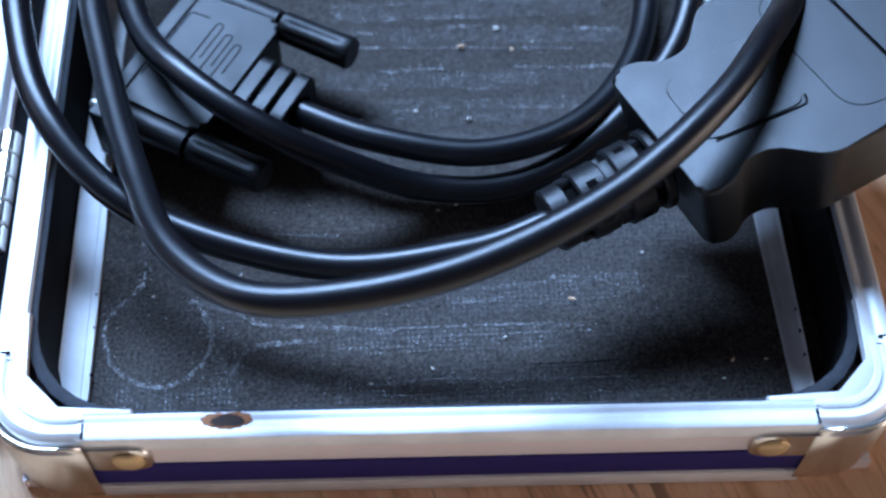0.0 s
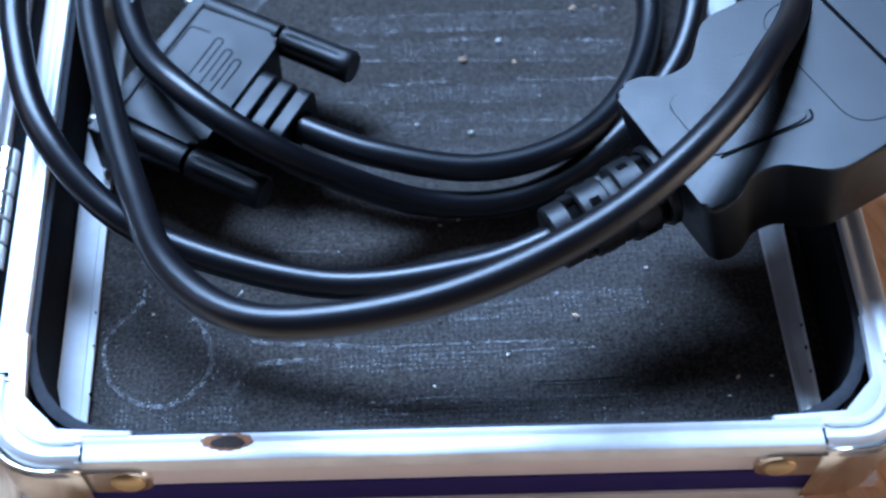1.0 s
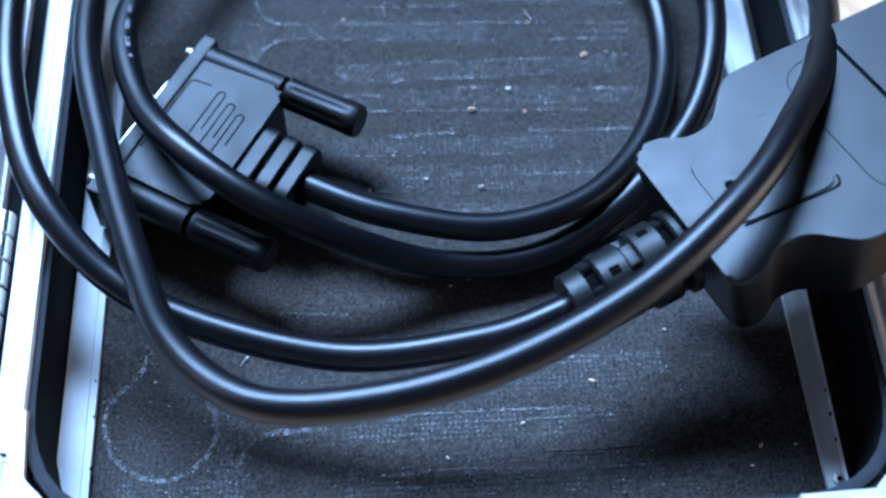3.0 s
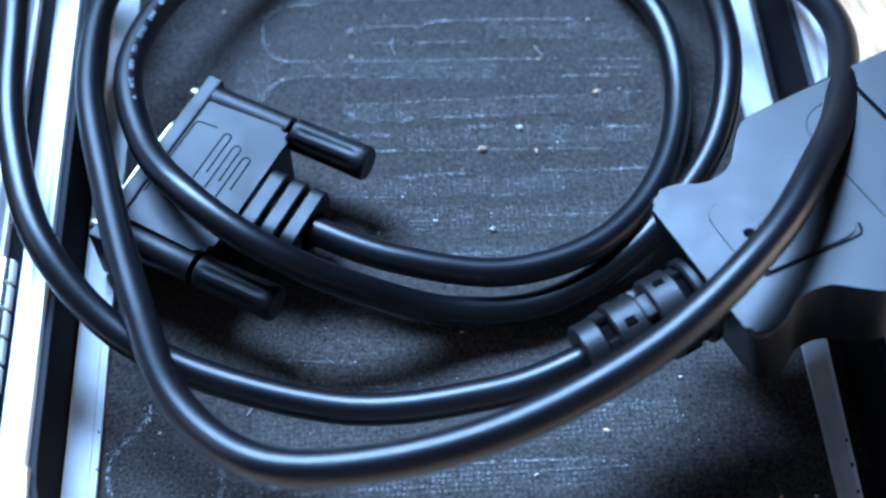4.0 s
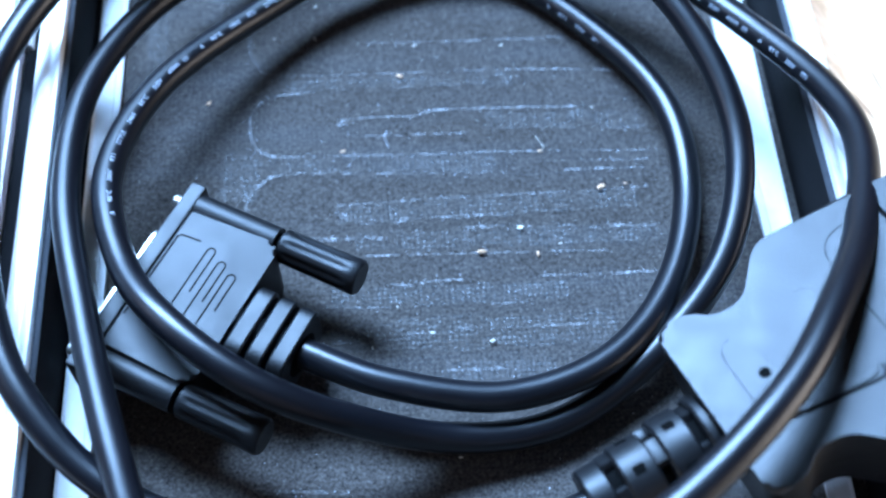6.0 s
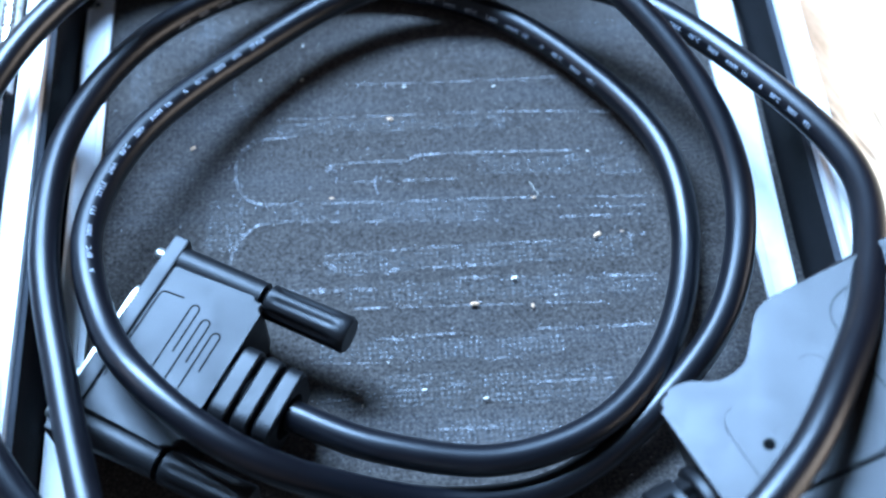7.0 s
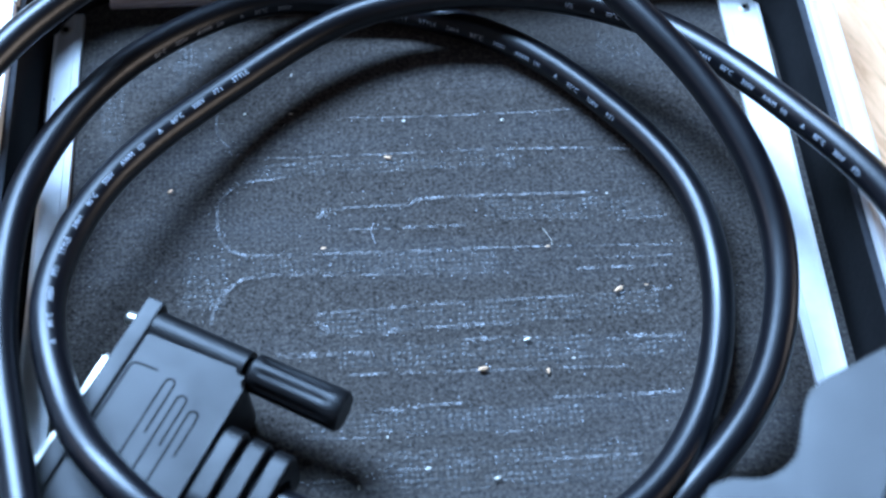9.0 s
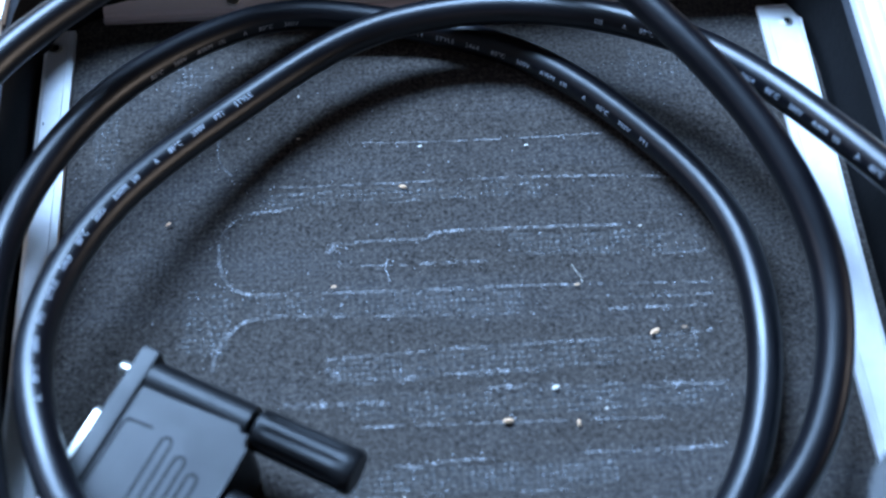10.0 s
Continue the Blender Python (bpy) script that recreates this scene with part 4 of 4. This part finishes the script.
dust_mark([(0.0042, 0.1844), (0.0173, 0.1839), (0.0359, 0.1835)], 0.0009)
dust_mark([(0.0112, 0.1894), (0.0200, 0.1893)], 0.0006)
dust_mark([(-0.0146, 0.1291), (0.0009, 0.1293), (0.0208, 0.1290), (0.0297, 0.1283)], 0.0006)
dust_mark([(0.0045, 0.1346), (0.0180, 0.1350)], 0.0007)
dust_mark([(0.0242, 0.1398), (0.0367, 0.1398)], 0.0007)
dust_mark([(-0.0192, 0.1171), (-0.0116, 0.1169), (0.0002, 0.1178), (0.0132, 0.1172), (0.0403, 0.1166)], 0.0007)
dust_mark([(-0.0149, 0.1148), (0.0001, 0.1143)], 0.0005)
dust_mark([(-0.0330, 0.2263), (-0.0101, 0.2252), (0.0150, 0.2242)], 0.0046, HAZE)
dust_mark([(-0.0192, 0.2128), (-0.0043, 0.2128), (0.0171, 0.2130), (0.0440, 0.2127)], 0.0055, HAZE)
dust_mark([(-0.0152, 0.2059), (0.0079, 0.2050), (0.0469, 0.2040)], 0.0045, HAZE)
dust_mark([(-0.0207, 0.1932), (0.0003, 0.1923), (0.0270, 0.1916)], 0.0040, HAZE)
dust_mark([(-0.0209, 0.1838), (0.0041, 0.1832), (0.0358, 0.1829)], 0.0070, HAZE)
dust_mark([(0.0013, 0.1748), (0.0227, 0.1736)], 0.0050, HAZE)
dust_mark([(-0.0390, 0.2300), (-0.0399, 0.2175)], 0.0075, HAZE)
dust_mark([(-0.0308, 0.2474), (-0.0092, 0.2471), (0.0206, 0.2466)], 0.0035, HAZE)
dust_mark([(0.0138, 0.2351), (0.0473, 0.2331)], 0.0050, HAZE)
dust_mark([(-0.0415, 0.2806), (-0.0424, 0.2739), (-0.0439, 0.2667)], 0.0080, HAZE)
dust_mark([(-0.0588, 0.2699), (-0.0584, 0.2532)], 0.0045, HAZE)
dust_mark([(0.0405, 0.2738), (0.0598, 0.2715)], 0.0080, HAZE)
dust_mark([(0.0034, 0.1344), (0.0215, 0.1361), (0.0433, 0.1378)], 0.0065, HAZE)
dust_mark([(-0.0190, 0.1269), (0.0029, 0.1264), (0.0250, 0.1265)], 0.0055, HAZE)
dust_mark([(-0.0192, 0.1159), (0.0076, 0.1153), (0.0400, 0.1145)], 0.0055, HAZE)
dust_mark([(-0.0415, 0.1324), (-0.0402, 0.1231), (-0.0404, 0.1138)], 0.0060, HAZE)
dust_mark([(-0.0612, 0.1166), (-0.0511, 0.1155), (-0.0405, 0.1155)], 0.0050, HAZE)
dust_mark([(-0.0278, 0.1444), (-0.0051, 0.1439)], 0.0050, HAZE)


def lint():
    """Countless tiny fibres and grains caught along the marks and over the cloth."""
    rng = random.Random(5)
    bm = bmesh.new()
    spots = []
    for p, width in TRACES:
        for k in range(rng.choice((0, 1, 1, 2))):
            spots.append((p.x + rng.gauss(0, 0.0014), p.y + rng.gauss(0, 0.0006)))
    for k in range(260):
        spots.append((rng.uniform(-0.064, 0.066), rng.uniform(0.105, 0.288)))
    for x, y in spots:
        size = rng.choice((0.00003, 0.00004, 0.00005, 0.00007))
        long = size * rng.uniform(1.0, 3.0)
        a = rng.uniform(0, math.pi)
        d, e = Vector((math.cos(a), math.sin(a), 0)), Vector((-math.sin(a), math.cos(a), 0))
        c = Vector((x, y, 0.00036))
        low = [bm.verts.new(c + q) for q in (-d * long - e * size, d * long - e * size, d * long + e * size, -d * long + e * size)]
        top = bm.verts.new(c + Vector((0, 0, 0.0001)))
        for i in range(4):
            bm.faces.new((low[i], low[(i + 1) % 4], top))
    ob = part("lint", bm, LINT, None, "fine pale lint scattered over black cloth", smooth=False)
    tagged(ob, category="lint", kind="stuff")


lint()


def fibre(points, material, label, radius=0.00006):
    """One fine hair lying curled on the cloth."""
    line = spline([Vector((x, y, 0.0005)) for x, y in points], 6)
    bm = bmesh.new()
    rings = []
    for p, t, side, up in frames_along(line):
        rings.append([bm.verts.new(p + radius * (math.cos(a) * side + math.sin(a) * up)) for a in [2 * math.pi * k / 5 for k in range(5)]])
    for a, b in zip(rings, rings[1:]):
        for k in range(5):
            j = (k + 1) % 5
            bm.faces.new((a[k], b[k], b[j], a[j]))
    bmesh.ops.recalc_face_normals(bm, faces=bm.faces)
    tagged(part("fibre", bm, material, None, label), category="fibre", group="loose fibres in the case")


fibre([(0.0241, 0.2300), (0.0249, 0.2285), (0.0255, 0.2274), (0.0256, 0.2262)], PALE_CRUMB, "short pale curled hair on black cloth", 0.00004)
fibre([(-0.0077, 0.2337), (-0.0083, 0.2321), (-0.0080, 0.2305), (-0.0076, 0.2291)], LINT, "short grey curled hair on black cloth", 0.00004)
fibre([(-0.0379, 0.1433), (-0.0386, 0.1422), (-0.0392, 0.1413)], LINT, "short grey thread on black cloth")

# a dark slit worn into the cloth
slit = dust_mark([(0.0189, 0.1202), (0.0276, 0.1200), (0.0364, 0.1204)], 0.0003, GROOVE)
slit.name = "worn_slit"
tagged(slit, "thin dark slit worn into black cloth", "wear", "", "stuff")


def crumb(x, y, size, turn, material, label):
    bm = bmesh.new()
    bmesh.ops.create_icosphere(bm, subdivisions=1, radius=1)
    for v in bm.verts:
        v.co *= 0.75 + 0.5 * random.random()
    moved(bm, Matrix.Translation((x, y, 0.0004)) @ pose(0, 0, 0, 0, 0, turn) @ Matrix.Diagonal((size * 0.72, size * 0.32, min(size * 0.25, 0.00035), 1)))
    ob = part("crumb", bm, material, None, label, smooth=False)
    tagged(ob, category="crumb", group="crumbs in the case")


for x, y, size, turn in ((0.0367, 0.2159, 0.0016, 20), (0.0419, 0.2164, 0.0006, 0), (-0.0042, 0.2486, 0.0013, -15), (0.0102, 0.2016, 0.0014, 0), (0.0218, 0.2004, 0.0010, 85),
                         (-0.0174, 0.2289, 0.0008, 15), (0.0247, 0.2260, 0.0007, 0), (0.0287, 0.1344, 0.0012, -15), (0.0588, 0.1192, 0.0010, 50), (-.0465, .2440, .0008, 40)):
    crumb(x, y, size, turn, CRUMB, "tiny yellowish wood splinter on black cloth")
for x, y, size, turn in ((0.0186, 0.2069, 0.0010, 15), (0.0266, 0.2025, 0.0005, 0), (0.0374, 0.2370, 0.0005, 0), (-0.0006, 0.2573, 0.0006, 10), (0.0190, 0.2560, 0.0006, 0),
                         (0.0145, 0.1263, 0.0007, 20), (-0.0002, 0.1200, 0.0007, -40), (-0.0122, 0.1172, 0.0007, 0), (0.0654, 0.1191, 0.0006, 0), (0.0565, 0.1153, 0.0006, 0), (0.0443, 0.1448, 0.0006, 0)):
    crumb(x, y, size, turn, PALE_CRUMB, "tiny pale speck of dust on black cloth")
for x, y, size, turn in ((0.0107, 0.1810, 0.0009, 10), (-0.0008, 0.1836, 0.0008, 0), (-0.0075, 0.1899, 0.0004, 80), (-0.0128, 0.1811, 0.0005, 80), (-0.0554, 0.1387, 0.0006, 30), (-0.0380, 0.1430, 0.0006, 50),
                         (-0.0322, 0.2615, 0.0004, 0), (-0.0230, 0.2608, 0.0005, 0), (-0.0228, 0.2706, 0.0005, 80), (0.0067, 0.1583, 0.0008, 20), (0.0027, 0.1570, 0.0006, 0)):
    crumb(x, y, size, turn, PALE_CRUMB, "tiny pale speck of dust on black cloth")
